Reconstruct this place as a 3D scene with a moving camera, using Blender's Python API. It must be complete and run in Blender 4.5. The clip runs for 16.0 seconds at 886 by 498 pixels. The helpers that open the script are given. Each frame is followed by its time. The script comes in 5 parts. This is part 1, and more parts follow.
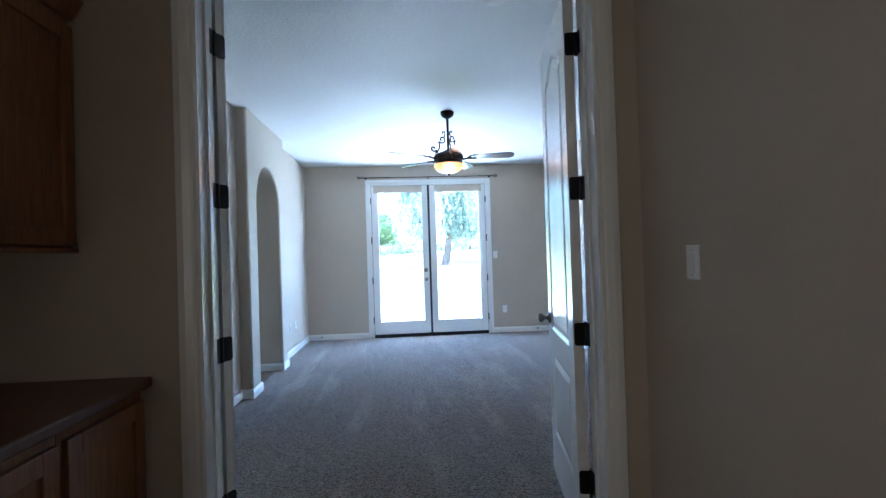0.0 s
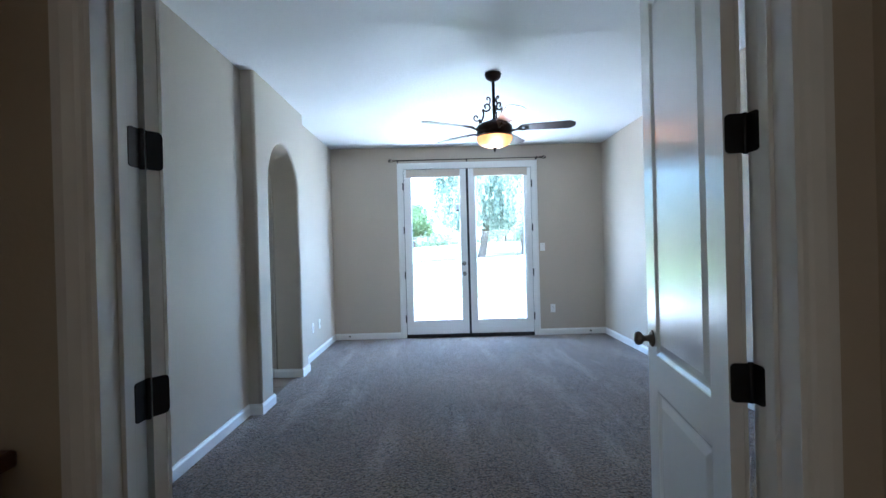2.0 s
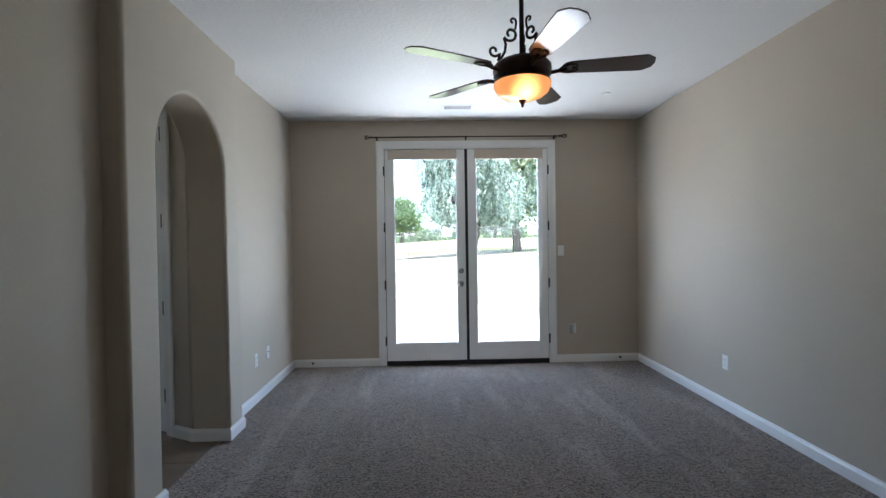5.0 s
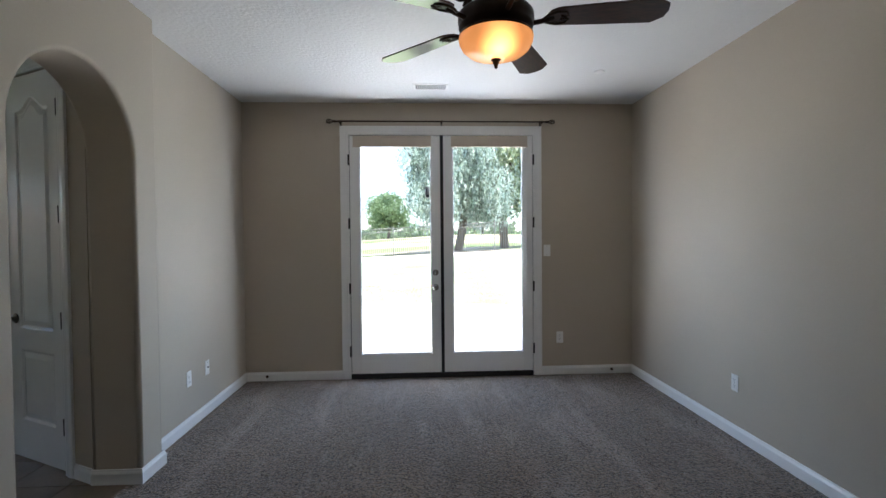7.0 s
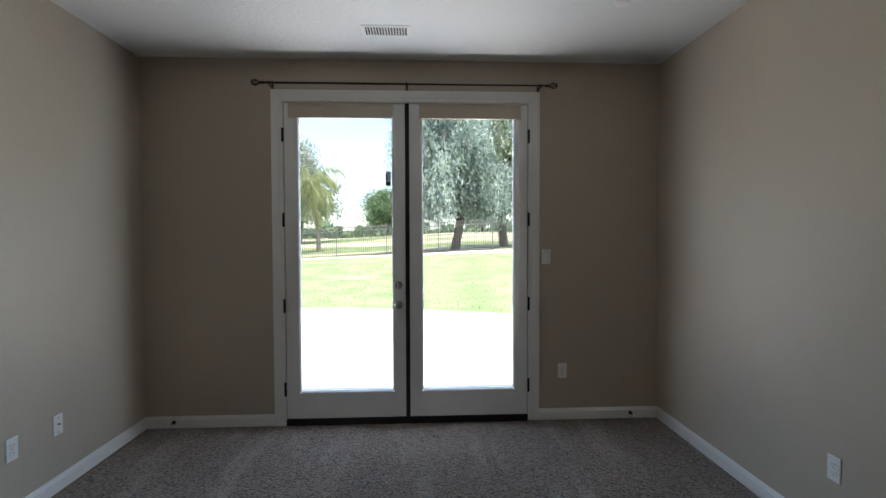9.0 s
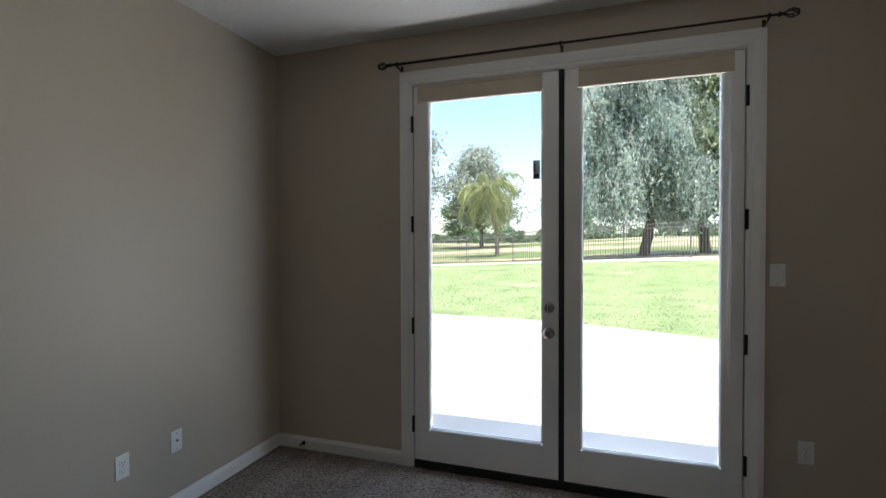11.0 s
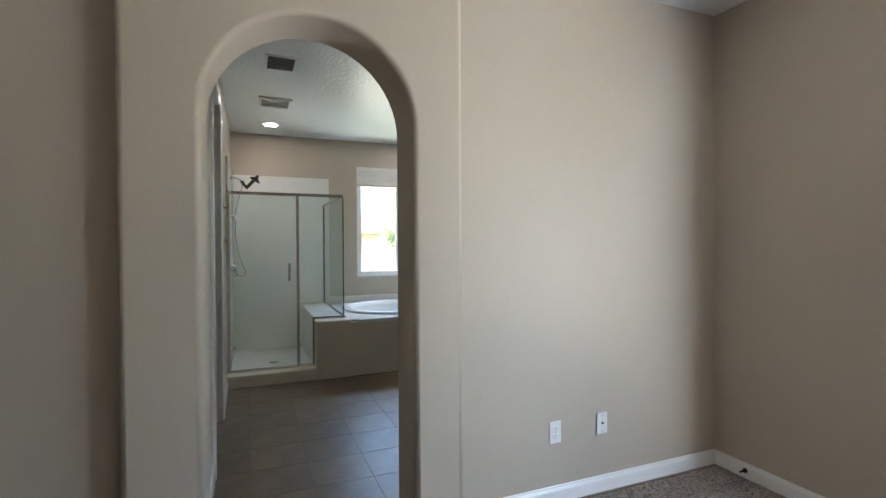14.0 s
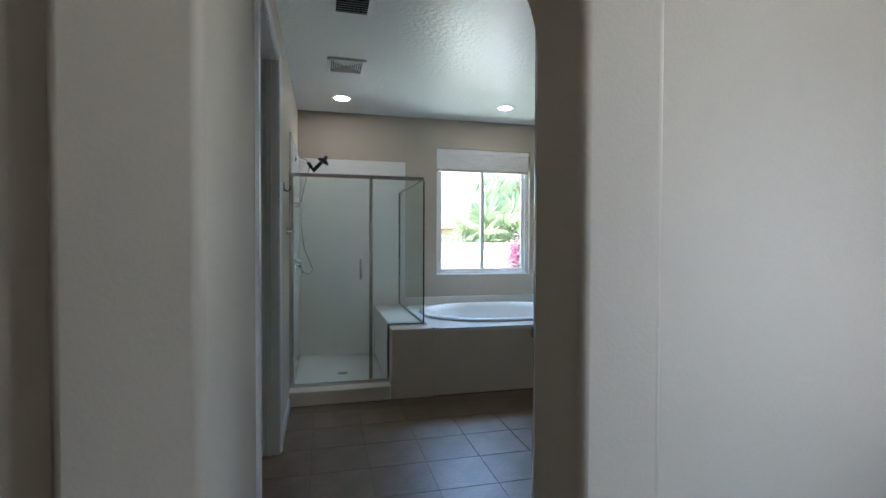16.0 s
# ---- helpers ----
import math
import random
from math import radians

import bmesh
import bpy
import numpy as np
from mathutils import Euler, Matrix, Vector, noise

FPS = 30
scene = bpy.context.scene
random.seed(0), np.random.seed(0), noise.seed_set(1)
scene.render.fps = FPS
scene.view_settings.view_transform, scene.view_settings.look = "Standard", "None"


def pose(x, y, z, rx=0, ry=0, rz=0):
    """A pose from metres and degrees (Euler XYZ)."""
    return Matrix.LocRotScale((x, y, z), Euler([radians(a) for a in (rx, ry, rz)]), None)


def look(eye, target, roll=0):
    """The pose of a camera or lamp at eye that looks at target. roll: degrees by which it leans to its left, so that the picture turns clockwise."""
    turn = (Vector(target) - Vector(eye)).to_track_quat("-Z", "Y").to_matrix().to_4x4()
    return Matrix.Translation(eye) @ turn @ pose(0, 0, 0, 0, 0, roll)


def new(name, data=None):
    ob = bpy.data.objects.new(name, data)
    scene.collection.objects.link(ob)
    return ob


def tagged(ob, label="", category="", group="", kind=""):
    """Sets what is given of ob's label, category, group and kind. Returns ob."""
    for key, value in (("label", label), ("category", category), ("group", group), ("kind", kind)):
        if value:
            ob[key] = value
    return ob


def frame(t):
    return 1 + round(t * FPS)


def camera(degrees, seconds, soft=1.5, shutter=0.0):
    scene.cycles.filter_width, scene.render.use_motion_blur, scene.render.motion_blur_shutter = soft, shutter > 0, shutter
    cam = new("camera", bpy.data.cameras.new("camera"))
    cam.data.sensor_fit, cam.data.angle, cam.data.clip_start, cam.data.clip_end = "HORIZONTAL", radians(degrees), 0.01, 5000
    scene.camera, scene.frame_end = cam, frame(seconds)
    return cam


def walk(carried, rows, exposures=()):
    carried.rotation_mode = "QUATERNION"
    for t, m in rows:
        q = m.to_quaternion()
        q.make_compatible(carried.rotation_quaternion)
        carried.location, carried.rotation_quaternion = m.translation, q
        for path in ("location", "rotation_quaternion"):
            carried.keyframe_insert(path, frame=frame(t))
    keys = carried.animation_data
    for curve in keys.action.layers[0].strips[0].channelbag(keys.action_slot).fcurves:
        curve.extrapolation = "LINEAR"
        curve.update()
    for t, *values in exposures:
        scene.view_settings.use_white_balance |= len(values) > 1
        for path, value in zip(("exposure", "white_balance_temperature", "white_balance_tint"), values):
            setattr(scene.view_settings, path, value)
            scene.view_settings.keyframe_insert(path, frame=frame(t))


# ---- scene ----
cam = camera(85.5, 16.0)
PATH = [
    (0, (-0.372, -0.202, 1.287), (-0.221, 1.792, 1.311), -1.8),
    (0.5, (-0.36, -0.165, 1.273), (-0.275, 1.833, 1.292), -1.8),
    (1, (-0.375, -0.022, 1.257), (-0.342, 1.977, 1.266), -1.7),
    (1.5, (-0.414, 0.283, 1.278), (-0.41, 2.283, 1.279), -1.6),
    (2, (-0.385, 0.615, 1.288), (-0.381, 2.615, 1.282), -1.5),
    (2.5, (-0.36, 0.956, 1.297), (-0.361, 2.956, 1.287), -1.3),
    (3, (-0.386, 1.238, 1.332), (-0.389, 3.238, 1.321), -1.1),
    (3.2, (-0.39, 1.333, 1.342), (-0.387, 3.333, 1.321), -1.2),
    (5.5, (-0.42, 2.223, 1.373), (-0.35, 4.222, 1.344), -0.6),
    (6, (-0.414, 2.277, 1.365), (-0.326, 4.275, 1.33), -0.5),
    (6.5, (-0.333, 2.465, 1.37), (-0.233, 4.462, 1.324), -0.5),
    (7, (-0.239, 2.708, 1.397), (-0.137, 4.705, 1.351), -0.5),
    (7.5, (-0.186, 3.005, 1.394), (-0.085, 5.002, 1.348), -0.4),
    (8, (-0.106, 3.294, 1.449), (-0.005, 5.29, 1.385), -0.2),
    (8.2, (-0.071, 3.413, 1.445), (0.039, 5.409, 1.382), -0.2),
    (10.5, (0.278, 4.521, 1.42), (0.114, 6.514, 1.378), 0.0),
    (11, (0.234, 4.671, 1.444), (-0.406, 6.566, 1.408), -0.2),
    (11.5, (0.22, 4.818, 1.441), (-0.936, 6.449, 1.411), -0.6),
    (12, (0.187, 4.871, 1.425), (-1.285, 6.225, 1.411), -0.8),
    (12.5, (0.196, 4.859, 1.424), (-1.466, 5.972, 1.413), -0.6),
    (13, (0.213, 4.843, 1.412), (-1.537, 5.811, 1.397), -0.5),
    (13.5, (0.199, 4.841, 1.403), (-1.61, 5.695, 1.385), -0.4),
    (14, (0.15, 4.852, 1.356), (-1.703, 5.603, 1.335), -0.3),
    (14.5, (0.069, 4.859, 1.347), (-1.822, 5.507, 1.319), -0.1),
    (15, (-0.158, 4.858, 1.325), (-2.079, 5.415, 1.291), 0.1),
    (15.5, (-0.46, 4.864, 1.335), (-2.393, 5.378, 1.299), 0.2),
    (16, (-0.806, 4.921, 1.333), (-2.746, 5.405, 1.295), 0.2),
]
STOPS = [(0.0, 3.85, 4480, 9), (1.5, 3.8, 4600, 9), (3.0, 3.2, 4950, 11), (5.5, 2.6, 5700, 14), (8.0, 2.02, 5900, 15), (10.5, 1.22, 6250, 12), (11.0, 1.36, 6150, 15),
         (12.0, 1.46, 6150, 15), (13.0, 2.72, 6300, 15), (14.0, 2.97, 6150, 15), (15.0, 2.75, 5800, 15), (16.0, 2.65, 5600, 14)]
walk(cam, [(t, look(eye, target, roll)) for t, eye, target, roll in PATH], STOPS)

# ---- world, sun ----
SUN_DIR = Vector((0.16, -0.25, 1.0)).normalized()
world = bpy.data.worlds.new("sky")
scene.world = world
world.use_nodes = True
wn = world.node_tree.nodes
sky = wn.new("ShaderNodeTexSky")
sky.sky_type = "NISHITA"
sky.sun_disc = False
sky.sun_elevation = math.asin(SUN_DIR.z)
sky.sun_rotation = math.atan2(SUN_DIR.x, SUN_DIR.y)
wn["Background"].inputs["Strength"].default_value = 0.15
world.node_tree.links.new(sky.outputs["Color"], wn["Background"].inputs["Color"])
sun_data = bpy.data.lights.new("sun", "SUN")
sun_data.energy, sun_data.angle, sun_data.color = 5.0, radians(0.53), (1.0, 0.95, 0.87)
sun = new("sun", sun_data)
sun.matrix_world = look(SUN_DIR * 60, (0, 0, 0))


def fill_lamp(name, eye, target, width, height, watts, colour):
    """An unseen fill lamp that boosts the sky's and the terrace's light indoors."""
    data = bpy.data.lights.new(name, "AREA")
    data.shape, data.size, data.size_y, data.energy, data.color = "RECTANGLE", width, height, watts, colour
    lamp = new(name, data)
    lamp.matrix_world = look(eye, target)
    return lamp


# Added fill lamps hidden outside the garden doors raise the daylight indoors.
fill_lamp("garden_doors_sky_fill", (0, 8.15, 2.72), (0, 5.0, 1.1), 1.9, 0.30, 11, (0.60, 0.79, 1.0))
fill_lamp("garden_doors_sky_fill", (-1.42, 7.95, 1.40), (0.6, 6.5, 1.8), 0.7, 2.0, 8, (0.72, 0.86, 1.0))
fill_lamp("garden_doors_sky_fill", (1.42, 7.95, 1.30), (-0.6, 5.9, 1.4), 0.7, 2.1, 15, (0.72, 0.86, 1.0))
fill_lamp("garden_doors_patio_fill", (0, 7.98, -0.05), (0, 7.25, 1.7), 1.9, 0.40, 16.5, (1.0, 0.97, 0.92))
# Two unseen fills outside the bath window: one for the ceiling, one for the tub.
fill_lamp("bath_window_fill", (-7.1, 6.85, 0.45), (-5.2, 6.4, 1.9), 1.1, 0.5, 8.0, (0.84, 0.96, 0.80))
fill_lamp("bath_window_fill", (-7.0, 6.8, 2.66), (-5.4, 6.6, 1.0), 1.1, 0.45, 13, (0.52, 0.74, 1.0))
# Warm fill added inside the hall, with no lamp or window behind it.
fill_lamp("hall_fill", (-1.9, -1.55, 1.35), (0.6, -0.95, 1.3), 0.8, 1.9, 1.3, (1.0, 0.77, 0.50))


# ---- materials ----
def material(name, colour, rough=0.6, metal=0.0, vary=0.06, scale=6.0, bump=0.0, bump_scale=200.0, spec=0.5, rand=0.0, fine=0.0):
    """A principled surface: broad stains, fine grain, relief."""
    m = bpy.data.materials.new(name)
    m.use_nodes = True
    nt, b = m.node_tree, m.node_tree.nodes["Principled BSDF"]
    n, link = nt.nodes.new, nt.links.new
    b.inputs["Roughness"].default_value, b.inputs["Metallic"].default_value = rough, metal
    b.inputs["Specular IOR Level"].default_value = spec
    tex = n("ShaderNodeTexCoord")
    broad = n("ShaderNodeTexNoise")
    broad.inputs["Scale"].default_value, broad.inputs["Detail"].default_value = scale, 6
    link(tex.outputs["Object"], broad.inputs["Vector"])
    ramp = n("ShaderNodeMapRange")
    ramp.inputs["From Min"].default_value, ramp.inputs["From Max"].default_value = 0.3, 0.7
    ramp.inputs["To Min"].default_value, ramp.inputs["To Max"].default_value = 1 - vary, 1 + vary
    link(broad.outputs["Fac"], ramp.inputs["Value"])
    value = ramp.outputs["Result"]
    grain = n("ShaderNodeTexNoise")
    grain.inputs["Scale"].default_value, grain.inputs["Detail"].default_value = bump_scale, 4
    link(tex.outputs["Object"], grain.inputs["Vector"])
    if fine:
        r2 = n("ShaderNodeMapRange")
        r2.inputs["From Min"].default_value, r2.inputs["From Max"].default_value = 0.3, 0.7
        r2.inputs["To Min"].default_value, r2.inputs["To Max"].default_value = 1 - fine, 1 + fine
        link(grain.outputs["Fac"], r2.inputs["Value"])
        mul = n("ShaderNodeMath")
        mul.operation = "MULTIPLY"
        link(value, mul.inputs[0]), link(r2.outputs["Result"], mul.inputs[1])
        value = mul.outputs["Value"]
    if rand:
        info = n("ShaderNodeObjectInfo")
        r3 = n("ShaderNodeMapRange")
        r3.inputs["To Min"].default_value, r3.inputs["To Max"].default_value = 1 - rand, 1 + rand
        link(info.outputs["Random"], r3.inputs["Value"])
        mul = n("ShaderNodeMath")
        mul.operation = "MULTIPLY"
        link(value, mul.inputs[0]), link(r3.outputs["Result"], mul.inputs[1])
        value = mul.outputs["Value"]
    tint = n("ShaderNodeVectorMath")
    tint.operation = "SCALE"
    tint.inputs[0].default_value = colour
    link(value, tint.inputs["Scale"])
    link(tint.outputs["Vector"], b.inputs["Base Color"])
    if bump:
        bn = n("ShaderNodeBump")
        bn.inputs["Strength"].default_value, bn.inputs["Distance"].default_value = 1.0, bump
        link(grain.outputs["Fac"], bn.inputs["Height"])
        link(bn.outputs["Normal"], b.inputs["Normal"])
    return m


def two_tone(m, colour2, scale, lo=0.45, hi=0.6, stretch=(1, 1, 1), detail=5):
    """Mix a second colour into a surface by a broad noise."""
    nt = m.node_tree
    b = nt.nodes["Principled BSDF"]
    n, link = nt.nodes.new, nt.links.new
    old = b.inputs["Base Color"].links[0].from_socket
    tex, mp, noise_t = n("ShaderNodeTexCoord"), n("ShaderNodeMapping"), n("ShaderNodeTexNoise")
    mp.inputs["Scale"].default_value = stretch
    noise_t.inputs["Scale"].default_value, noise_t.inputs["Detail"].default_value = scale, detail
    link(tex.outputs["Object"], mp.inputs["Vector"]), link(mp.outputs["Vector"], noise_t.inputs["Vector"])
    mr, mix = n("ShaderNodeMapRange"), n("ShaderNodeMix")
    mr.inputs["From Min"].default_value, mr.inputs["From Max"].default_value = lo, hi
    mix.data_type = "RGBA"
    mix.inputs[7].default_value = (*colour2, 1)
    link(noise_t.outputs["Fac"], mr.inputs["Value"]), link(mr.outputs["Result"], mix.inputs[0])
    link(old, mix.inputs[6]), link(mix.outputs[2], b.inputs["Base Color"])
    return m


def clear_glass(name, tint, rough=0.0):
    m = bpy.data.materials.new(name)
    m.use_nodes = True
    nt = m.node_tree
    nt.nodes.remove(nt.nodes["Principled BSDF"])
    n, link = nt.nodes.new, nt.links.new
    tr, gl, lw, mix = n("ShaderNodeBsdfTransparent"), n("ShaderNodeBsdfGlossy"), n("ShaderNodeLayerWeight"), n("ShaderNodeMixShader")
    tr.inputs["Color"].default_value = (*tint, 1)
    gl.inputs["Roughness"].default_value = rough
    lw.inputs["Blend"].default_value = 0.5
    power, scaled = n("ShaderNodeMath"), n("ShaderNodeMath")
    power.operation, scaled.operation = "POWER", "MULTIPLY_ADD"
    power.inputs[1].default_value, scaled.inputs[1].default_value, scaled.inputs[2].default_value = 4.0, 0.45, 0.03
    link(lw.outputs["Facing"], power.inputs[0]), link(power.outputs[0], scaled.inputs[0])
    link(scaled.outputs[0], mix.inputs["Fac"]), link(tr.outputs[0], mix.inputs[1]), link(gl.outputs[0], mix.inputs[2])
    link(mix.outputs[0], nt.nodes["Material Output"].inputs["Surface"])
    return m


def glowing(name, colour, strength):
    m = bpy.data.materials.new(name)
    m.use_nodes = True
    b = m.node_tree.nodes["Principled BSDF"]
    b.inputs["Base Color"].default_value = (*colour, 1)
    b.inputs["Emission Color"].default_value = (*colour, 1)
    b.inputs["Emission Strength"].default_value = strength
    return m


WALL = material("wall_paint", (0.487, 0.42, 0.328), 0.6, vary=0.02, scale=1.5, bump=0.0007, bump_scale=90, spec=0.4, fine=0.012)
CEILING = material("ceiling_paint", (0.77, 0.77, 0.75), 0.6, vary=0.02, scale=1.5, bump=0.004, bump_scale=38)
CEILING_GLOSS = material("semi_gloss_ceiling_paint", (0.76, 0.78, 0.75), 0.28, vary=0.02, scale=1.5, bump=0.006, bump_scale=30)
WHITE = material("white_semi_gloss_paint", (0.83, 0.82, 0.79), 0.24, vary=0.02, scale=3, bump=0.0003, bump_scale=60)
CARPET = material("carpet_pile", (0.27, 0.205, 0.153), 0.95, vary=0.12, scale=1.3, bump=0.03, bump_scale=75, spec=0.1, fine=0.65)
two_tone(CARPET, (0.38, 0.30, 0.24), 1.5, 0.53, 0.63, (3.6, 0.6, 1), detail=4)
two_tone(CARPET, (0.045, 0.034, 0.026), 80, 0.50, 0.60, detail=4)
two_tone(CARPET, (0.40, 0.34, 0.28), 110, 0.62, 0.72, detail=2)
for key, value in (("Sheen Weight", 0.45), ("Sheen Roughness", 0.35)):
    CARPET.node_tree.nodes["Principled BSDF"].inputs[key].default_value = value
TILE = material("stone_look_tile", (0.165, 0.116, 0.075), 0.36, vary=0.22, scale=5, bump=0.0008, bump_scale=40, rand=0.10, fine=0.08)
GROUT = material("brown_grout", (0.125, 0.088, 0.057), 0.9, vary=0.1)
WOOD = material("cherry_cabinet_wood", (0.25, 0.105, 0.036), 0.38, vary=0.1, scale=4, bump=0.0003, bump_scale=120)
two_tone(WOOD, (0.17, 0.066, 0.022), 9, 0.42, 0.65, (9, 9, 0.7))
COUNTER = material("dark_stained_counter_wood", (0.10, 0.04, 0.02), 0.35, vary=0.15, scale=6, bump=0.0003, bump_scale=90)
BRONZE = material("oil_rubbed_bronze", (0.045, 0.03, 0.022), 0.42, metal=0.8, vary=0.3, scale=20, bump=0.0003, bump_scale=150)
BLACK = material("black_hinge_metal", (0.012, 0.011, 0.011), 0.4, metal=0.5, vary=0.2, scale=30)
NICKEL = material("brushed_nickel", (0.55, 0.53, 0.50), 0.25, metal=1.0, vary=0.06, scale=30, bump=0.0001, bump_scale=300)
DARK_NICKEL = material("antique_nickel", (0.22, 0.20, 0.17), 0.3, metal=1.0, vary=0.1, scale=30)
CHROME = material("chrome", (0.75, 0.76, 0.78), 0.1, metal=1.0, vary=0.03)
RUBBER_GAP = material("black_rubber_and_gap_shade", (0.012, 0.012, 0.013), 0.7, vary=0.2)
PLATE = material("white_plastic", (0.82, 0.81, 0.78), 0.35, vary=0.02)
SLOT = material("dark_slot", (0.03, 0.03, 0.03), 0.6)
BLIND = material("beige_shade_fabric", (0.55, 0.47, 0.37), 0.9, vary=0.05, bump=0.0004, bump_scale=400)
BLIND_WHITE = material("white_pleated_fabric", (0.78, 0.76, 0.73), 0.9, vary=0.03, bump=0.0004, bump_scale=400)
ACRYLIC = material("white_acrylic", (0.82, 0.82, 0.80), 0.15, vary=0.015, scale=3)
SURROUND = material("cultured_marble", (0.78, 0.77, 0.73), 0.2, vary=0.03, scale=4)
BLADE_TOP = material("walnut_fan_blade", (0.06, 0.024, 0.014), 0.32, vary=0.2, scale=8)
for key, value in (("Coat Weight", 1.0), ("Coat Roughness", 0.2)):
    BLADE_TOP.node_tree.nodes["Principled BSDF"].inputs[key].default_value = value
two_tone(BLADE_TOP, (0.03, 0.013, 0.008), 12, 0.42, 0.6, (2, 14, 14))
CONCRETE = material("pale_concrete", (0.62, 0.59, 0.54), 0.85, vary=0.06, scale=1.2, bump=0.001, bump_scale=120, fine=0.06)
STUCCO = material("stucco", (0.55, 0.48, 0.39), 0.9, vary=0.05, bump=0.003, bump_scale=60)
LAWN = material("lawn_grass", (0.205, 0.265, 0.115), 0.9, vary=0.3, scale=0.9, bump=0.05, bump_scale=22, spec=0.15, fine=0.35)
two_tone(LAWN, (0.25, 0.29, 0.14), 1.1, 0.45, 0.62)
two_tone(LAWN, (0.36, 0.32, 0.22), 0.27, 0.62, 0.72, (1, 1.3, 1), detail=8)
FAIRWAY = material("fairway_grass", (0.12, 0.16, 0.055), 0.9, vary=0.3, scale=0.25, bump=0.05, bump_scale=12, spec=0.15, fine=0.3)
two_tone(FAIRWAY, (0.42, 0.33, 0.22), 0.055, 0.48, 0.58, (1, 2.5, 1))
MULCH = material("pale_border_soil", (0.50, 0.43, 0.34), 0.95, vary=0.2, scale=3, bump=0.01, bump_scale=40, fine=0.2)
# Dark iron, lightened to grey for the glare of the glass before it.
IRON = material("glare_greyed_iron", (0.15, 0.14, 0.13), 0.55, metal=0.3, vary=0.2)
BARK = material("tree_bark", (0.09, 0.065, 0.045), 0.95, vary=0.3, scale=5, bump=0.03, bump_scale=14)
PALM_BARK = material("palm_bark", (0.20, 0.155, 0.115), 0.95, vary=0.25, scale=5, bump=0.02, bump_scale=14)
BLOCK = material("tan_slump_block", (0.50, 0.40, 0.29), 0.95, vary=0.12, scale=6, bump=0.006, bump_scale=30, rand=0.12)
MORTAR = material("mortar", (0.38, 0.33, 0.27), 0.95, vary=0.1)
ROOF_TILE = material("clay_roof_tile", (0.42, 0.22, 0.15), 0.9, vary=0.25, scale=4, bump=0.004, bump_scale=30)
GLASS = clear_glass("window_glass", (0.97, 0.985, 0.975))
SHOWER_GLASS = clear_glass("shower_glass", (0.955, 0.985, 0.97))
CAN_LENS = glowing("lit_lens", (1.0, 0.93, 0.84), 10.0)
PAPER = material("sticker_paper", (0.75, 0.75, 0.76), 0.6, vary=0.02)
INK = material("dark_ink", (0.04, 0.04, 0.06), 0.6)
RED = material("red_thread", (0.45, 0.04, 0.05), 0.7)


def leaf_material(name, colour, colour2, trans=0.35):
    m = bpy.data.materials.new(name)
    m.use_nodes = True
    nt = m.node_tree
    b = nt.nodes["Principled BSDF"]
    n, link = nt.nodes.new, nt.links.new
    geo, mix, tr, add = n("ShaderNodeNewGeometry"), n("ShaderNodeMix"), n("ShaderNodeBsdfTranslucent"), n("ShaderNodeMixShader")
    mix.data_type = "RGBA"
    mix.inputs[6].default_value, mix.inputs[7].default_value = (*colour, 1), (*colour2, 1)
    link(geo.outputs["Random Per Island"], mix.inputs[0])
    link(mix.outputs[2], b.inputs["Base Color"]), link(mix.outputs[2], tr.inputs["Color"])
    b.inputs["Roughness"].default_value = 0.55
    add.inputs["Fac"].default_value = trans
    link(b.outputs[0], add.inputs[1]), link(tr.outputs[0], add.inputs[2])
    link(add.outputs[0], nt.nodes["Material Output"].inputs["Surface"])
    return m


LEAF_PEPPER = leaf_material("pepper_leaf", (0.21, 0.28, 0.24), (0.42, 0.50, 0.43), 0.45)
# Lit and shaded copies of the pepper leaf paint the crown's light contrast.
LEAF_PEPPER_LIT = leaf_material("lit_pepper_leaf", (0.46, 0.53, 0.47), (0.66, 0.70, 0.61), 0.45)
LEAF_PEPPER_SHADED = leaf_material("shaded_pepper_leaf", (0.06, 0.085, 0.06), (0.14, 0.17, 0.12), 0.4)
LEAF_DARK = leaf_material("broad_leaf", (0.09, 0.14, 0.06), (0.38, 0.41, 0.24), 0.45)
LEAF_EUC = leaf_material("eucalyptus_leaf", (0.28, 0.32, 0.27), (0.50, 0.52, 0.42), 0.5)
LEAF_ROUND = leaf_material("round_tree_leaf", (0.085, 0.14, 0.065), (0.21, 0.28, 0.13), 0.45)
LEAF_PALM = leaf_material("palm_leaf", (0.20, 0.25, 0.10), (0.46, 0.45, 0.24), 0.5)
LEAF_FAN = leaf_material("fan_palm_leaf", (0.20, 0.26, 0.14), (0.42, 0.47, 0.28), 0.45)
PETAL = leaf_material("magenta_bract", (0.55, 0.14, 0.30), (0.70, 0.32, 0.46))


# ---- mesh helpers ----
def box(bm, x0, x1, y0, y1, z0, z1, bev=0.0, seg=2, m=None):
    """A box, its edges rounded by bev."""
    t = bmesh.new()
    vs = [t.verts.new((x, y, z)) for x in (x0, x1) for y in (y0, y1) for z in (z0, z1)]
    for f in ((0, 1, 3, 2), (4, 6, 7, 5), (0, 4, 5, 1), (2, 3, 7, 6), (0, 2, 6, 4), (1, 5, 7, 3)):
        t.faces.new([vs[i] for i in f])
    if bev:
        bmesh.ops.bevel(t, geom=t.edges[:], offset=bev, segments=seg, affect="EDGES", profile=0.5)
    merge(bm, t, m)
    return bm


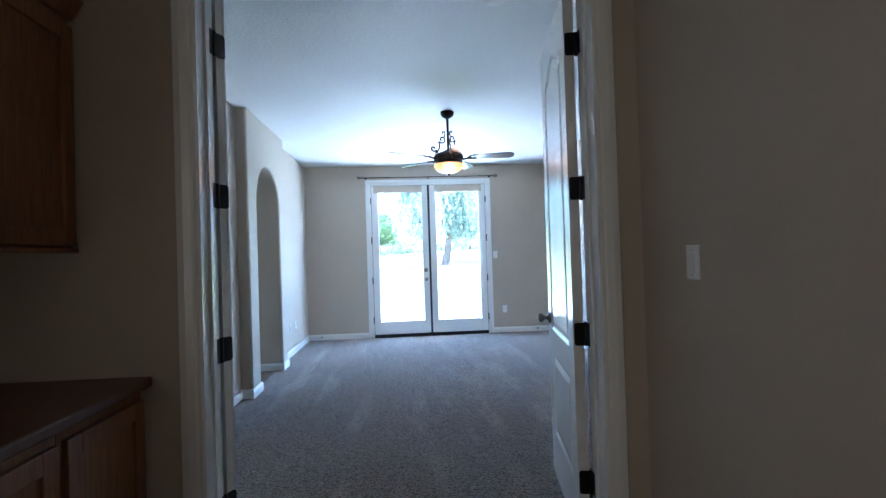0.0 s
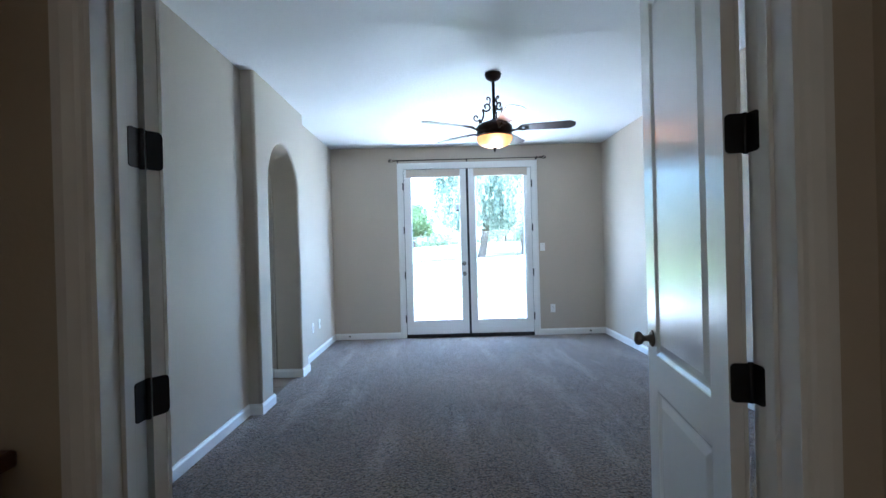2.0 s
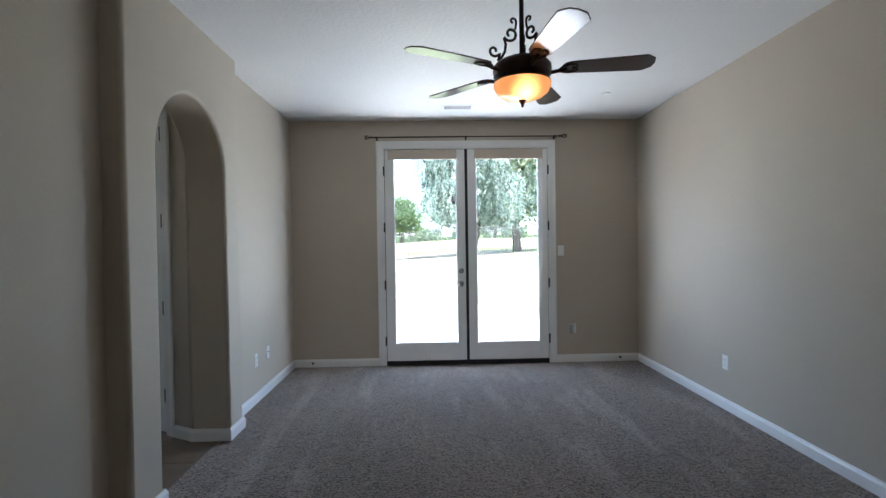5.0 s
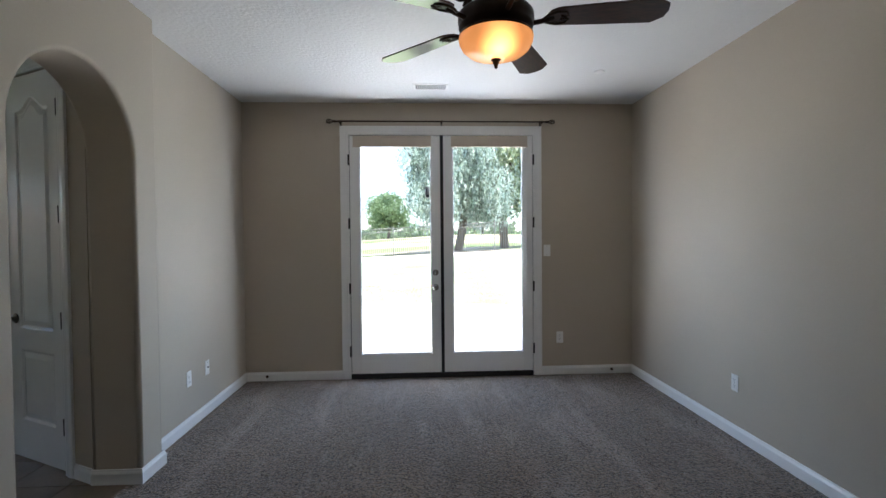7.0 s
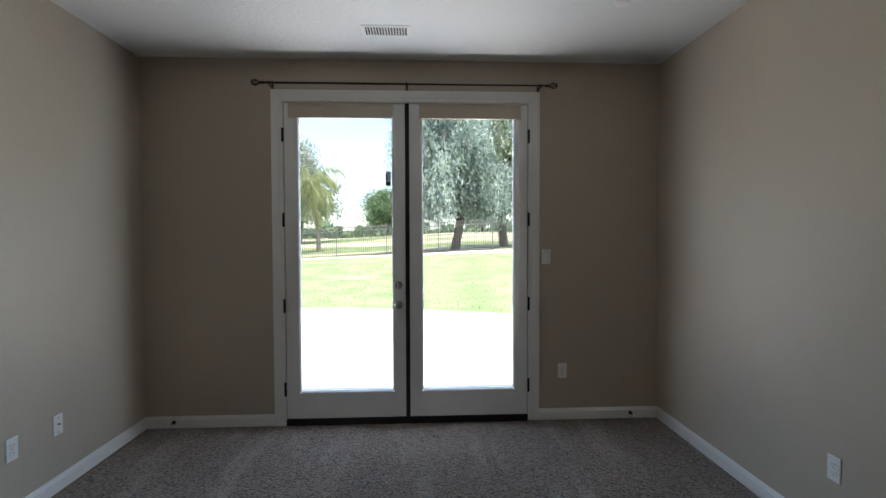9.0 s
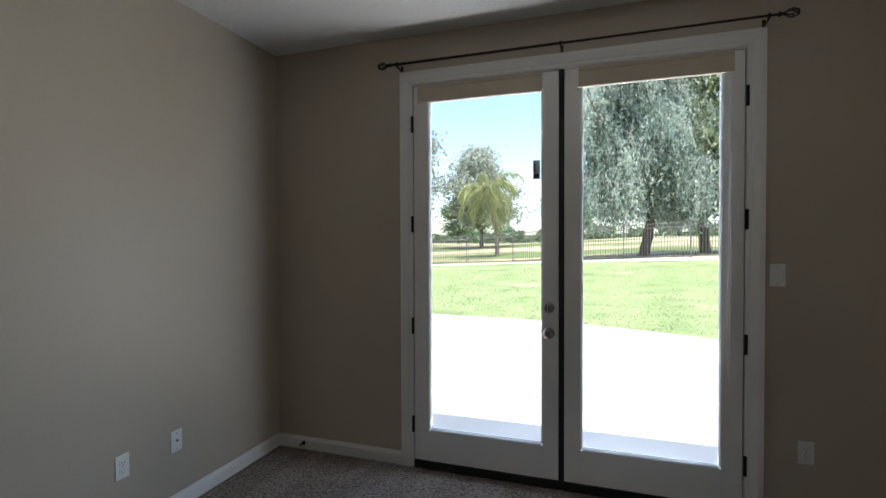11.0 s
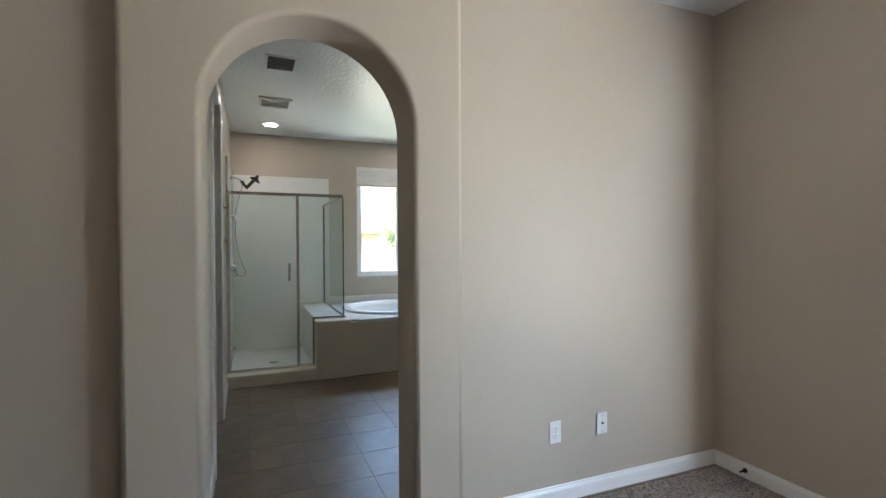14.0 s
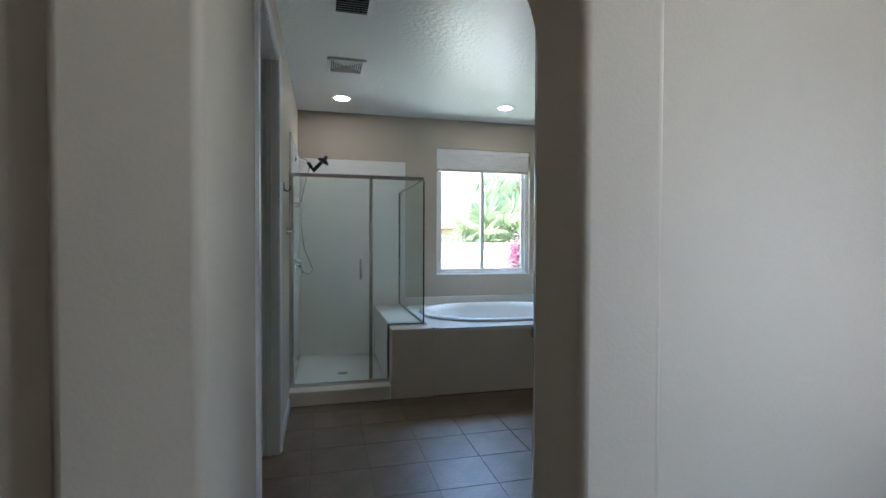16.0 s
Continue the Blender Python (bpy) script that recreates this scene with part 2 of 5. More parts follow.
def merge(bm, t, m=None):
    if m is not None:
        bmesh.ops.transform(t, matrix=m, verts=t.verts)
    at = {v: bm.verts.new(v.co) for v in t.verts}
    for f in t.faces:
        try:
            bm.faces.new([at[v] for v in f.verts]).smooth = f.smooth
        except ValueError:
            pass
    t.free()


def lathe(bm, outline, steps=32, m=None):
    """Turn an outline of (radius, height) about the z axis."""
    t = bmesh.new()
    rings = []
    for r, z in outline:
        if r < 1e-5:
            rings.append([t.verts.new((0, 0, z))])
        else:
            rings.append([t.verts.new((r * math.cos(a), r * math.sin(a), z)) for a in (2 * math.pi * i / steps for i in range(steps))])
    for a, b in zip(rings, rings[1:]):
        for i in range(steps):
            j = (i + 1) % steps
            q = [a[i % len(a)], a[j % len(a)], b[j % len(b)], b[i % len(b)]]
            q = list(dict.fromkeys(q))
            if len(q) > 2:
                t.faces.new(q).smooth = True
    bmesh.ops.recalc_face_normals(t, faces=t.faces)
    merge(bm, t, m)
    return bm


def tube(bm, pts, radius, steps=8, m=None):
    """A round tube along points; radius one number or one a point."""
    t = bmesh.new()
    pts = [Vector(p) for p in pts]
    rad = [float(r) for r in radius] if isinstance(radius, (list, tuple)) else [radius] * len(pts)
    rings = []
    side = None
    for i, p in enumerate(pts):
        d = (pts[min(i + 1, len(pts) - 1)] - pts[max(i - 1, 0)]).normalized()
        if side is None:
            side = d.orthogonal().normalized()
        side = (side - d * side.dot(d)).normalized()
        up = d.cross(side)
        rings.append([t.verts.new(p + rad[i] * (math.cos(a) * side + math.sin(a) * up)) for a in (2 * math.pi * k / steps for k in range(steps))])
    for a, b in zip(rings, rings[1:]):
        for k in range(steps):
            t.faces.new((a[k], a[(k + 1) % steps], b[(k + 1) % steps], b[k])).smooth = True
    t.faces.new(rings[0][::-1]), t.faces.new(rings[-1])
    merge(bm, t, m)
    return bm


def sweep(bm, path, outline, up, closed_ends=True):
    """Carry an outline of (out, up) along a path of straight runs, mitred at the corners. out is up x run."""
    path, up = [Vector(p) for p in path], Vector(up).normalized()
    rings = []
    for i, p in enumerate(path):
        before = (p - path[i - 1]).normalized() if i else None
        after = (path[i + 1] - p).normalized() if i < len(path) - 1 else None
        s1 = up.cross(before) if before else up.cross(after)
        s2 = up.cross(after) if after else s1
        s = (s1 + s2).normalized()
        s = s / max(s.dot(s1), 0.2)
        rings.append([bm.verts.new(p + s * u + up * v) for u, v in outline])
    k = len(outline)
    for a, b in zip(rings, rings[1:]):
        for i in range(k):
            bm.faces.new((a[i], a[(i + 1) % k], b[(i + 1) % k], b[i]))
    bm.faces.new(rings[0]), bm.faces.new(rings[-1][::-1])
    bmesh.ops.recalc_face_normals(bm, faces=bm.faces)
    return bm


def mesh_of(name, bm, mat):
    me = bpy.data.meshes.new(name)
    bm.to_mesh(me)
    bm.free()
    me.materials.append(mat)
    return me


def part(name, bm, mat, parent, label=""):
    ob = new(name, mesh_of(name, bm, mat))
    ob.parent = parent
    return tagged(ob, label) if label else ob


def piece(name, bm, mat, label, category, group="", kind=""):
    """A thing or part of the setting of one mesh."""
    return tagged(new(name, mesh_of(name, bm, mat)), label, category, group, kind)


def thing(name, label, category, m=None, group="", kind=""):
    ob = tagged(new(name), label, category, group, kind)
    ob.empty_display_size = 0.1
    if m is not None:
        ob.matrix_basis = m
    return ob


def B(*a, **k):
    return box(bmesh.new(), *a, **k)


# ---- structure ----
H = 2.737            # ceiling height
N = 7.5              # inner face of the garden wall
XW, XA, XB = -1.95, -1.845, -2.12   # west wall, arch pier face, back of the west wall
XE = 1.94
S0, S1 = 1.68, 1.82   # the wall of the entry doors


def wall(name, bm, label="beige painted plaster wall with a light orange-peel texture"):
    return piece(name, bm, WALL, label, "wall", kind="structure")


bm = B(XW, XE + 0.0, -2.2, N + 0.0, -0.25, -0.012)
floor = piece("floor", bm, CARPET, "grey-beige cut-pile carpet with vacuum marks", "carpet", kind="structure")
bm = bmesh.new()
n_x, n_y = 130, 290
# carpet pile: a finely uneven sheet on the slab
grid = [[bm.verts.new((XW + (XE - XW) * i / n_x, -2.2 + (N + 2.2) * j / n_y, 0.004 * noise.noise((i * 0.9, j * 0.9, 0)) + 0.004 * noise.noise((i * 0.21, j * 0.21, 3)) - 0.004)) for j in range(n_y + 1)] for i in range(n_x + 1)]
for i in range(n_x):
    for j in range(n_y):
        bm.faces.new((grid[i][j], grid[i + 1][j], grid[i + 1][j + 1], grid[i][j + 1])).smooth = True
part("pile", bm, CARPET, floor)

# north wall with the garden doors' opening
bm = bmesh.new()
box(bm, -2.12, -0.93, N, N + 0.16, -0.3, H + 0.2), box(bm, 0.93, 4.2, N, N + 0.16, -0.3, H + 0.2), box(bm, -0.93, 0.93, N, N + 0.16, 2.425, H + 0.2)
box(bm, -0.93, 0.93, N, N + 0.16, -0.3, -0.012)
wall("wall_north", bm)
bm = bmesh.new()
for x0, x1, z0, z1 in ((-6.6, -0.95, -0.3, 2.95), (0.95, 4.2, -0.3, 2.95), (-0.95, 0.95, 2.44, 2.95), (-0.95, 0.95, -0.3, -0.03)):
    box(bm, x0, x1, N + 0.163, N + 0.185, z0, z1)
piece("wall_outer_stucco", bm, STUCCO, "tan stucco outside of the garden wall", "wall", kind="structure")
wall("wall_east", B(XE, XE + 0.14, S0 - 0.0, N, -0.3, H + 0.2))
wall("wall_west_1", B(XB, XW, S1, 4.418, -0.3, H + 0.2))
wall("wall_west_2", B(XB, XW, 5.76, N, -0.3, H + 0.2))

# arch pier, with rounded corners
A0, A1, SPRING = 4.69, 5.525, 1.865
RA, CA = (A1 - A0) / 2, (A0 + A1) / 2
bm = bmesh.new()
prof = [(A0, 0.0), (A0, SPRING)] + [(CA - RA * math.cos(math.pi * i / 28), SPRING + RA * math.sin(math.pi * i / 28)) for i in range(1, 28)] + [(A1, SPRING), (A1, 0.0)]
outer = [(4.418, 0.0), (4.418, SPRING)] + [(p[0], H + 0.1) for p in prof[2:-2]] + [(5.76, SPRING), (5.76, 0.0)]
outer[2], outer[-3] = (4.418, H + 0.1), (5.76, H + 0.1)
fi, fo, bi, bo = [], [], [], []
for (a, z), (c, d) in zip(prof, outer):
    fi.append(bm.verts.new((XA, a, z))), fo.append(bm.verts.new((XA, c, d)))
    bi.append(bm.verts.new((XB, a, z))), bo.append(bm.verts.new((XB, c, d)))
for i in range(len(prof) - 1):
    bm.faces.new((fi[i], fi[i + 1], fo[i + 1], fo[i]))
    bm.faces.new((bi[i], bo[i], bo[i + 1], bi[i + 1]))
    bm.faces.new((fi[i], bi[i], bi[i + 1], fi[i + 1])).smooth = 0 < i < len(prof) - 2
    bm.faces.new((fo[i], fo[i + 1], bo[i + 1], bo[i]))
for i in (0, -1):
    bm.faces.new((fi[i], fo[i], bo[i], bi[i]))
bmesh.ops.recalc_face_normals(bm, faces=bm.faces)
bm.edges.ensure_lookup_table()
rim = {v for v in fi + bi}
round_edges = [e for e in bm.edges if (e.verts[0] in rim and e.verts[1] in rim and abs(e.verts[0].co.x - e.verts[1].co.x) < 1e-6 and (e.verts[0].co.z > 0 or e.verts[1].co.z > 0))
               or (all(v.co.x == fo[0].co.x and v.co.y in (fo[0].co.y, fo[-1].co.y) for v in e.verts))]
res = bmesh.ops.bevel(bm, geom=round_edges, offset=0.024, segments=4, affect="EDGES", profile=0.5, clamp_overlap=True)
for f in res["faces"]:
    f.smooth = True
wall("wall_west_arch", bm, "beige plaster pier with a round-topped arch and bullnose edges")

# entry wall, with the opening of the double doors
J0, J1, JH = -1.146, 0.398, 2.45
bm = bmesh.new()
box(bm, -2.6, J0 - 0.018, S0, S1, -0.3, H + 0.2), box(bm, J1 + 0.018, XE, S0, S1, -0.3, H + 0.2), box(bm, J0 - 0.018, J1 + 0.018, S0, S1, JH + 0.018, H + 0.2)
wall("wall_south", bm)
wall("wall_hall_east", B(0.585, 0.7, -2.2, S0, -0.3, H + 0.2))
wall("wall_hall_west", B(-2.06, -1.945, -2.2, S0, -0.3, H + 0.2))
# Unseen, made-up end of the hall: an opening, and a wall that closes it.
bm = bmesh.new()
box(bm, -2.06, -1.25, -2.32, -2.2, -0.3, H + 0.2), box(bm, -0.1, 0.7, -2.32, -2.2, -0.3, H + 0.2), box(bm, -1.25, -0.1, -2.32, -2.2, 2.4, H + 0.2)
wall("wall_hall_south", bm)
wall("wall_unseen_hall_end", B(-2.06, 0.7, -2.46, -2.33, -0.3, H + 0.2))
piece("ceiling", B(XB, XE + 0.14, S1, N + 0.1, H, H + 0.1), CEILING, "white knockdown-textured bedroom ceiling", "ceiling", kind="structure")
piece("ceiling_hall", B(-2.06, 0.7, -2.32, S1, H - 0.002, H + 0.1), CEILING, "white textured hall ceiling", "ceiling", kind="structure")

# bathroom shell
BX, BS, BN = -6.25, 4.65, 7.6
bm = bmesh.new()
W0, W1, WZ0, WZ1 = 6.20, 7.37, 0.92, 2.40
box(bm, BX - 0.16, BX, 4.4, W0, -0.3, H + 0.2), box(bm, BX - 0.16, BX, W1, BN + 0.1, -0.3, H + 0.2)
box(bm, BX - 0.16, BX, W0, W1, -0.3, WZ0), box(bm, BX - 0.16, BX, W0, W1, WZ1, H + 0.2)
wall("wall_bath_west", bm)
D0, D1 = -3.92, -2.98
bm = bmesh.new()
box(bm, BX, D0, BS - 0.11, BS, -0.3, H + 0.2), box(bm, D1, XB, BS - 0.11, BS, -0.3, H + 0.2), box(bm, D0, D1, BS - 0.11, BS, 2.44, H + 0.2)
wall("wall_bath_south", bm)
wall("wall_bath_north", B(BX, -3.24, BN, BN + 0.12, -0.3, H + 0.2))
wall("wall_bath_east", B(-3.24, -3.12, 6.13, BN, -0.3, H + 0.2))
DIAG = pose(-2.122, 5.537, 0, 0, 0, 152)   # local x runs along the slanting wall, local -y... its back
bm = bmesh.new()
box(bm, 0.0, 0.26, -0.11, 0.0, -0.3, H + 0.2, m=DIAG), box(bm, 0.885, 1.27, -0.11, 0.0, -0.3, H + 0.2, m=DIAG), box(bm, 0.26, 0.885, -0.11, 0.0, 2.45, H + 0.2, m=DIAG)
wall("wall_bath_diagonal", bm)
piece("ceiling_bathroom", B(BX, XB, BS, BN, H, H + 0.1), CEILING_GLOSS, "white semi-gloss textured bathroom ceiling", "ceiling", kind="structure")
bm = bmesh.new()
box(bm, -4.4, -2.2, 3.0, 3.1, -0.3, H), box(bm, -4.5, -4.4, 3.0, 4.54, -0.3, H), box(bm, -2.22, -2.121, 3.1, 4.54, -0.3, H), box(bm, -4.4, -2.22, 3.1, 4.54, 2.6, 2.7)
wall("wall_closet", bm)
bath_floor = piece("floor_bathroom", B(BX, -1.952, 3.0, BN, -0.25, -0.003), GROUT, "brown stone-look tile floor with thin brown grout joints", "tile floor", kind="structure")
# Unseen slab over all rooms: blocks the sky, and its eave shades the patio.
piece("roof", B(-7.2, 4.9, -3.0, 7.81, 2.96, 3.2), STUCCO, "unseen low roof slab that keeps daylight out, its eave shading the patio", "roof", kind="structure")

# baseboards
BASE = [(0.0, 0.0), (0.014, 0.0), (0.014, 0.062), (0.011, 0.070), (0.008, 0.076), (0.006, 0.085), (0.0, 0.086)]


def baseboard(*pts):
    bm = sweep(bmesh.new(), [(x, y, 0.0) for x, y in pts], BASE, (0, 0, 1))
    return piece("baseboard", bm, WHITE, "white moulded wooden baseboard along the wall", "baseboard", kind="structure")


# runs keep the room on their left
baseboard((-1.0, N), (XW, N), (XW, 5.774))
baseboard((XW + 0.014, 5.76), (XA, 5.76), (XA, A1 - 0.0), (XB, A1 - 0.0))
baseboard((XB, A0), (XA, A0), (XA, 4.418), (XW, 4.418), (XW, S1), (-1.3, S1))
baseboard((0.50, S1), (XE, S1), (XE, N), (1.0, N))
baseboard((-4.74, BS), (-4.01, BS))
baseboard((-2.89, BS), (-2.13, BS))
dp = [DIAG @ Vector((u, 0, 0)) for u in (0.0, 0.172)]
baseboard((dp[0].x, dp[0].y), (dp[1].x, dp[1].y))

# ---- doors ----
CASING = [(0.0, 0.0), (0.0, 0.010), (0.010, 0.014), (0.022, 0.013), (0.032, 0.017), (0.060, 0.020), (0.074, 0.018), (0.085, 0.016), (0.085, 0.0)]


def casing(pts, normal, label="white moulded door casing"):
    """A frame of trim along its inner edge; the moulding lies outside the path."""
    bm = sweep(bmesh.new(), pts, CASING, normal)
    return piece("trim", bm, WHITE, label, "door casing", kind="structure")


def prism(bm, pts, y0, y1, bev=0.0):
    """A plate with the outline pts (x, z), between y0 and y1, its front rim at y1 bevelled."""
    t = bmesh.new()
    a, b = [t.verts.new((x, y0, z)) for x, z in pts], [t.verts.new((x, y1, z)) for x, z in pts]
    t.faces.new(a), t.faces.new(b[::-1])
    k = len(pts)
    for i in range(k):
        t.faces.new((a[i], a[(i + 1) % k], b[(i + 1) % k], b[i]))
    bmesh.ops.recalc_face_normals(t, faces=t.faces)
    if bev:
        front = set(b)
        bmesh.ops.bevel(t, geom=[e for e in t.edges if e.verts[0] in front and e.verts[1] in front], offset=bev, segments=2, affect="EDGES", profile=0.4)
    merge(bm, t)
    return bm


def panel_outline(x0, x1, z0, z1, arch, steps=20):
    top = []
    for i in range(steps + 1):
        u = 2 * i / steps - 1
        v = max(0.0, 1 - abs(u) / 0.8)
        top.append((x0 + (x1 - x0) * i / steps, z1 + arch * (v * v * (3 - 2 * v))))
    return [(x1, z0), (x0, z0)] + top if arch else [(x1, z0), (x0, z0), (x0, z1), (x1, z1)]


def loft(bm, layers):
    """Join outlines of equal length (x, z), each at its own y, and close the last."""
    t = bmesh.new()
    rings = [[t.verts.new((x, y, z)) for x, z in pts] for pts, y in layers]
    k = len(rings[0])
    for a, b in zip(rings, rings[1:]):
        for i in range(k):
            t.faces.new((a[i], a[(i + 1) % k], b[(i + 1) % k], b[i]))
    t.faces.new(rings[-1])
    up = layers[-1][1] - layers[2][1]
    bmesh.ops.recalc_face_normals(t, faces=t.faces)
    cap = t.faces[:][-1]
    if cap.normal.y * up < 0:
        bmesh.ops.reverse_faces(t, faces=t.faces)
    merge(bm, t)
    return bm


LEAF_T = 0.044


def panel_leaf(bm, w, h, t=LEAF_T):
    """A two-panel moulded door leaf with a curved upper panel; x from the hinge edge, y across its thickness."""
    stile, z_a, z_b, z_c = 0.118, 0.245, 0.70, 0.835
    z_d, arch = h - 0.215, 0.075
    box(bm, 0.002, w - 0.002, 0.0095, t - 0.0095, 0.0, h)
    for s in (0, 1):
        y0, y1 = ((0.009, 0.0), (t - 0.009, t))[s]
        for a in ([(0, 0), (stile, 0), (stile, h), (0, h)], [(w - stile, 0), (w, 0), (w, h), (w - stile, h)],
                  [(stile, 0), (w - stile, 0), (w - stile, z_a), (stile, z_a)], [(stile, z_b), (w - stile, z_b), (w - stile, z_c), (stile, z_c)]):
            prism(bm, a, y0, y1)
        top = panel_outline(stile, w - stile, z_c, z_d, arch)[2:]
        prism(bm, top[::-1] + [(stile, h), (w - stile, h)], y0, y1)
        for z0, z1, ar in ((z_a, z_b, 0.0), (z_c, z_d, arch)):
            inset = lambda a: panel_outline(stile + a, w - stile - a, z0 + a, z1 - a, ar)
            low = y0 * 0.97 + y1 * 0.03
            loft(bm, [(inset(0.0), y1), (inset(0.005), y0 * 0.2 + y1 * 0.8), (inset(0.016), low), (inset(0.024), low), (inset(0.052), y0 * 0.15 + y1 * 0.85)])
    return bm


def hinge_plate(w=0.042, h=0.10, t=0.003):
    """A hinge leaf with rounded free corners; x from the pin."""
    pts = [(0, -h / 2), (0, h / 2)] + [(w - 0.012 + 0.012 * math.sin(a), h / 2 - 0.012 + 0.012 * math.cos(a)) for a in (0, 0.5, 1.05, 1.57)]
    pts += [(w - 0.012 + 0.012 * math.cos(a), -h / 2 + 0.012 - 0.012 * math.sin(a)) for a in (0, 0.5, 1.05, 1.57)]
    return prism(bmesh.new(), pts, 0, t)


def egg_knob(parent, m, side=1, mat=DARK_NICKEL):
    bm = lathe(bmesh.new(), [(0.0, 0.0), (0.033, 0.0), (0.033, 0.006), (0.026, 0.012), (0.014, 0.016), (0.011, 0.03), (0.014, 0.037), (0.024, 0.044), (0.028, 0.054), (0.024, 0.066), (0.012, 0.072), (0.0, 0.073)], 24)
    k = part("knob", bm, mat, parent, "antique nickel knob on a round rose")
    k.matrix_basis = m
    return k


HINGE_Z = (0.285, 0.924, 1.558, 2.19)


def entry_leaf(name, label, m, w=0.762, flip=False):
    d = thing(name, label, "door", m, kind="structure")
    bm = panel_leaf(bmesh.new(), w, 2.42)
    if flip:
        bmesh.ops.transform(bm, matrix=Matrix.Diagonal((-1, 1, 1, 1)), verts=bm.verts)
        bmesh.ops.reverse_faces(bm, faces=bm.faces)
    part("leaf", bm, WHITE, d)
    sx = -1 if flip else 1
    for side in (0, 1):
        egg_knob(d, pose(sx * (w - 0.07), 0.0 if side == 0 else LEAF_T, 0.893, 90 if side == 0 else -90))
    return d


# right leaf of the entry doors: swung almost square; left leaf swung wide open
leaf_r = entry_leaf("door_2", "white two-panel entry door leaf standing open into the bedroom", pose(0.3395, 1.8388, 0.012, 0, 0, 81.2) @ pose(0, -LEAF_T, 0))
leaf_l = entry_leaf("door_1", "white two-panel entry door leaf swung wide open towards the wall", pose(J0 + 0.008, S1 + 0.026, 0.012, 0, 0, 150) @ pose(0, -LEAF_T, 0))
jamb = thing("door_frame_1", "white jamb of the double entry doors with black hinges", "door frame", kind="structure")
bm = B(J0 - 0.018, J0, S0, S1 + 0.004, 0, JH + 0.018)
part("side_jamb", bm, WHITE, jamb)
part("side_jamb", B(J1, J1 + 0.018, S0, S1 + 0.004, 0, JH + 0.018), WHITE, jamb)
part("head_jamb", B(J0, J1, S0, S1 + 0.004, JH, JH + 0.018), WHITE, jamb)
bm = bmesh.new()
box(bm, J0, J0 + 0.012, S0 + 0.055, S0 + 0.09, 0, JH, 0.002), box(bm, J1 - 0.012, J1, S0 + 0.055, S0 + 0.09, 0, JH, 0.002), box(bm, J0 + 0.012, J1 - 0.012, S0 + 0.055, S0 + 0.09, JH - 0.012, JH, 0.002)
part("door_stop", bm, WHITE, jamb)
for z in HINGE_Z:
    for x, sgn in ((J0, 1), (J1, -1)):
        h = part("hinge", hinge_plate(), BLACK, jamb, "black butt hinge with rounded corners")
        h.matrix_basis = pose(x + (0.0005 if sgn > 0 else -0.0035), S1 + 0.006, z, 0, 0, -90)
        pin = part("hinge_pin", lathe(bmesh.new(), [(0, -0.052), (0.006, -0.052), (0.007, -0.049), (0.007, 0.049), (0.006, 0.052), (0, 0.052)], 10), BLACK, jamb)
        pin.matrix_basis = pose(x + sgn * 0.006, S1 + 0.012, z)
    h = part("hinge", hinge_plate(), BLACK, jamb, "black butt hinge with rounded corners")
    h.matrix_basis = pose(0.3835, 1.8300, z, 0, 0, 171.2)
    h = part("hinge", hinge_plate(), BLACK, jamb, "black butt hinge with rounded corners")
    h.matrix_basis = pose(J0 + 0.011, S1 + 0.0243, z, 0, 0, 60)
casing([(J0, S0, 0), (J0, S0, JH), (J1, S0, JH), (J1, S0, 0)], (0, -1, 0))
casing([(J1, S1, 0), (J1, S1, JH), (J0, S1, JH), (J0, S1, 0)], (0, 1, 0))

# doorway in the bathroom's south wall
bjamb = thing("door_frame_2", "white jamb of an open bathroom closet doorway", "door frame", kind="structure")
part("side_jamb", B(D0, D0 + 0.016, BS - 0.114, BS + 0.003, 0, 2.44), WHITE, bjamb)
part("side_jamb", B(D1 - 0.016, D1, BS - 0.114, BS + 0.003, 0, 2.44), WHITE, bjamb)
part("head_jamb", B(D0 + 0.016, D1 - 0.016, BS - 0.114, BS + 0.003, 2.424, 2.44), WHITE, bjamb)
part("door_stop", B(D0 + 0.016, D0 + 0.028, BS - 0.07, BS - 0.035, 0, 2.42, 0.002), WHITE, bjamb)
casing([(D1, BS, 0), (D1, BS, 2.44), (D0, BS, 2.44), (D0, BS, 0)], (0, 1, 0))

# closed door in the slanting bathroom wall
dd = entry_leaf("door_3", "white two-panel door closed in the slanting bathroom wall", DIAG @ pose(0.265, -0.05, 0.012), w=0.612)
for z in HINGE_Z:
    h = part("hinge", lathe(bmesh.new(), [(0, -0.05), (0.008, -0.05), (0.008, 0.05), (0, 0.05)], 10), BLACK, dd, "black hinge barrel")
    h.matrix_basis = pose(0.004, 0.053, z - 0.012)
djamb = thing("door_frame_3", "white jamb of the closed bathroom door", "door frame", DIAG, kind="structure")
part("side_jamb", B(0.245, 0.26, -0.11, 0.003, 0, 2.45), WHITE, djamb)
part("side_jamb", B(0.885, 0.90, -0.11, 0.003, 0, 2.45), WHITE, djamb)
bm = sweep(bmesh.new(), [DIAG @ Vector(p) for p in ((0.885, 0, 0), (0.885, 0, 2.44), (0.26, 0, 2.44), (0.26, 0, 0))], CASING, DIAG.to_3x3() @ Vector((0, 1, 0)))
piece("trim", bm, WHITE, "white moulded door casing", "door casing", kind="structure")


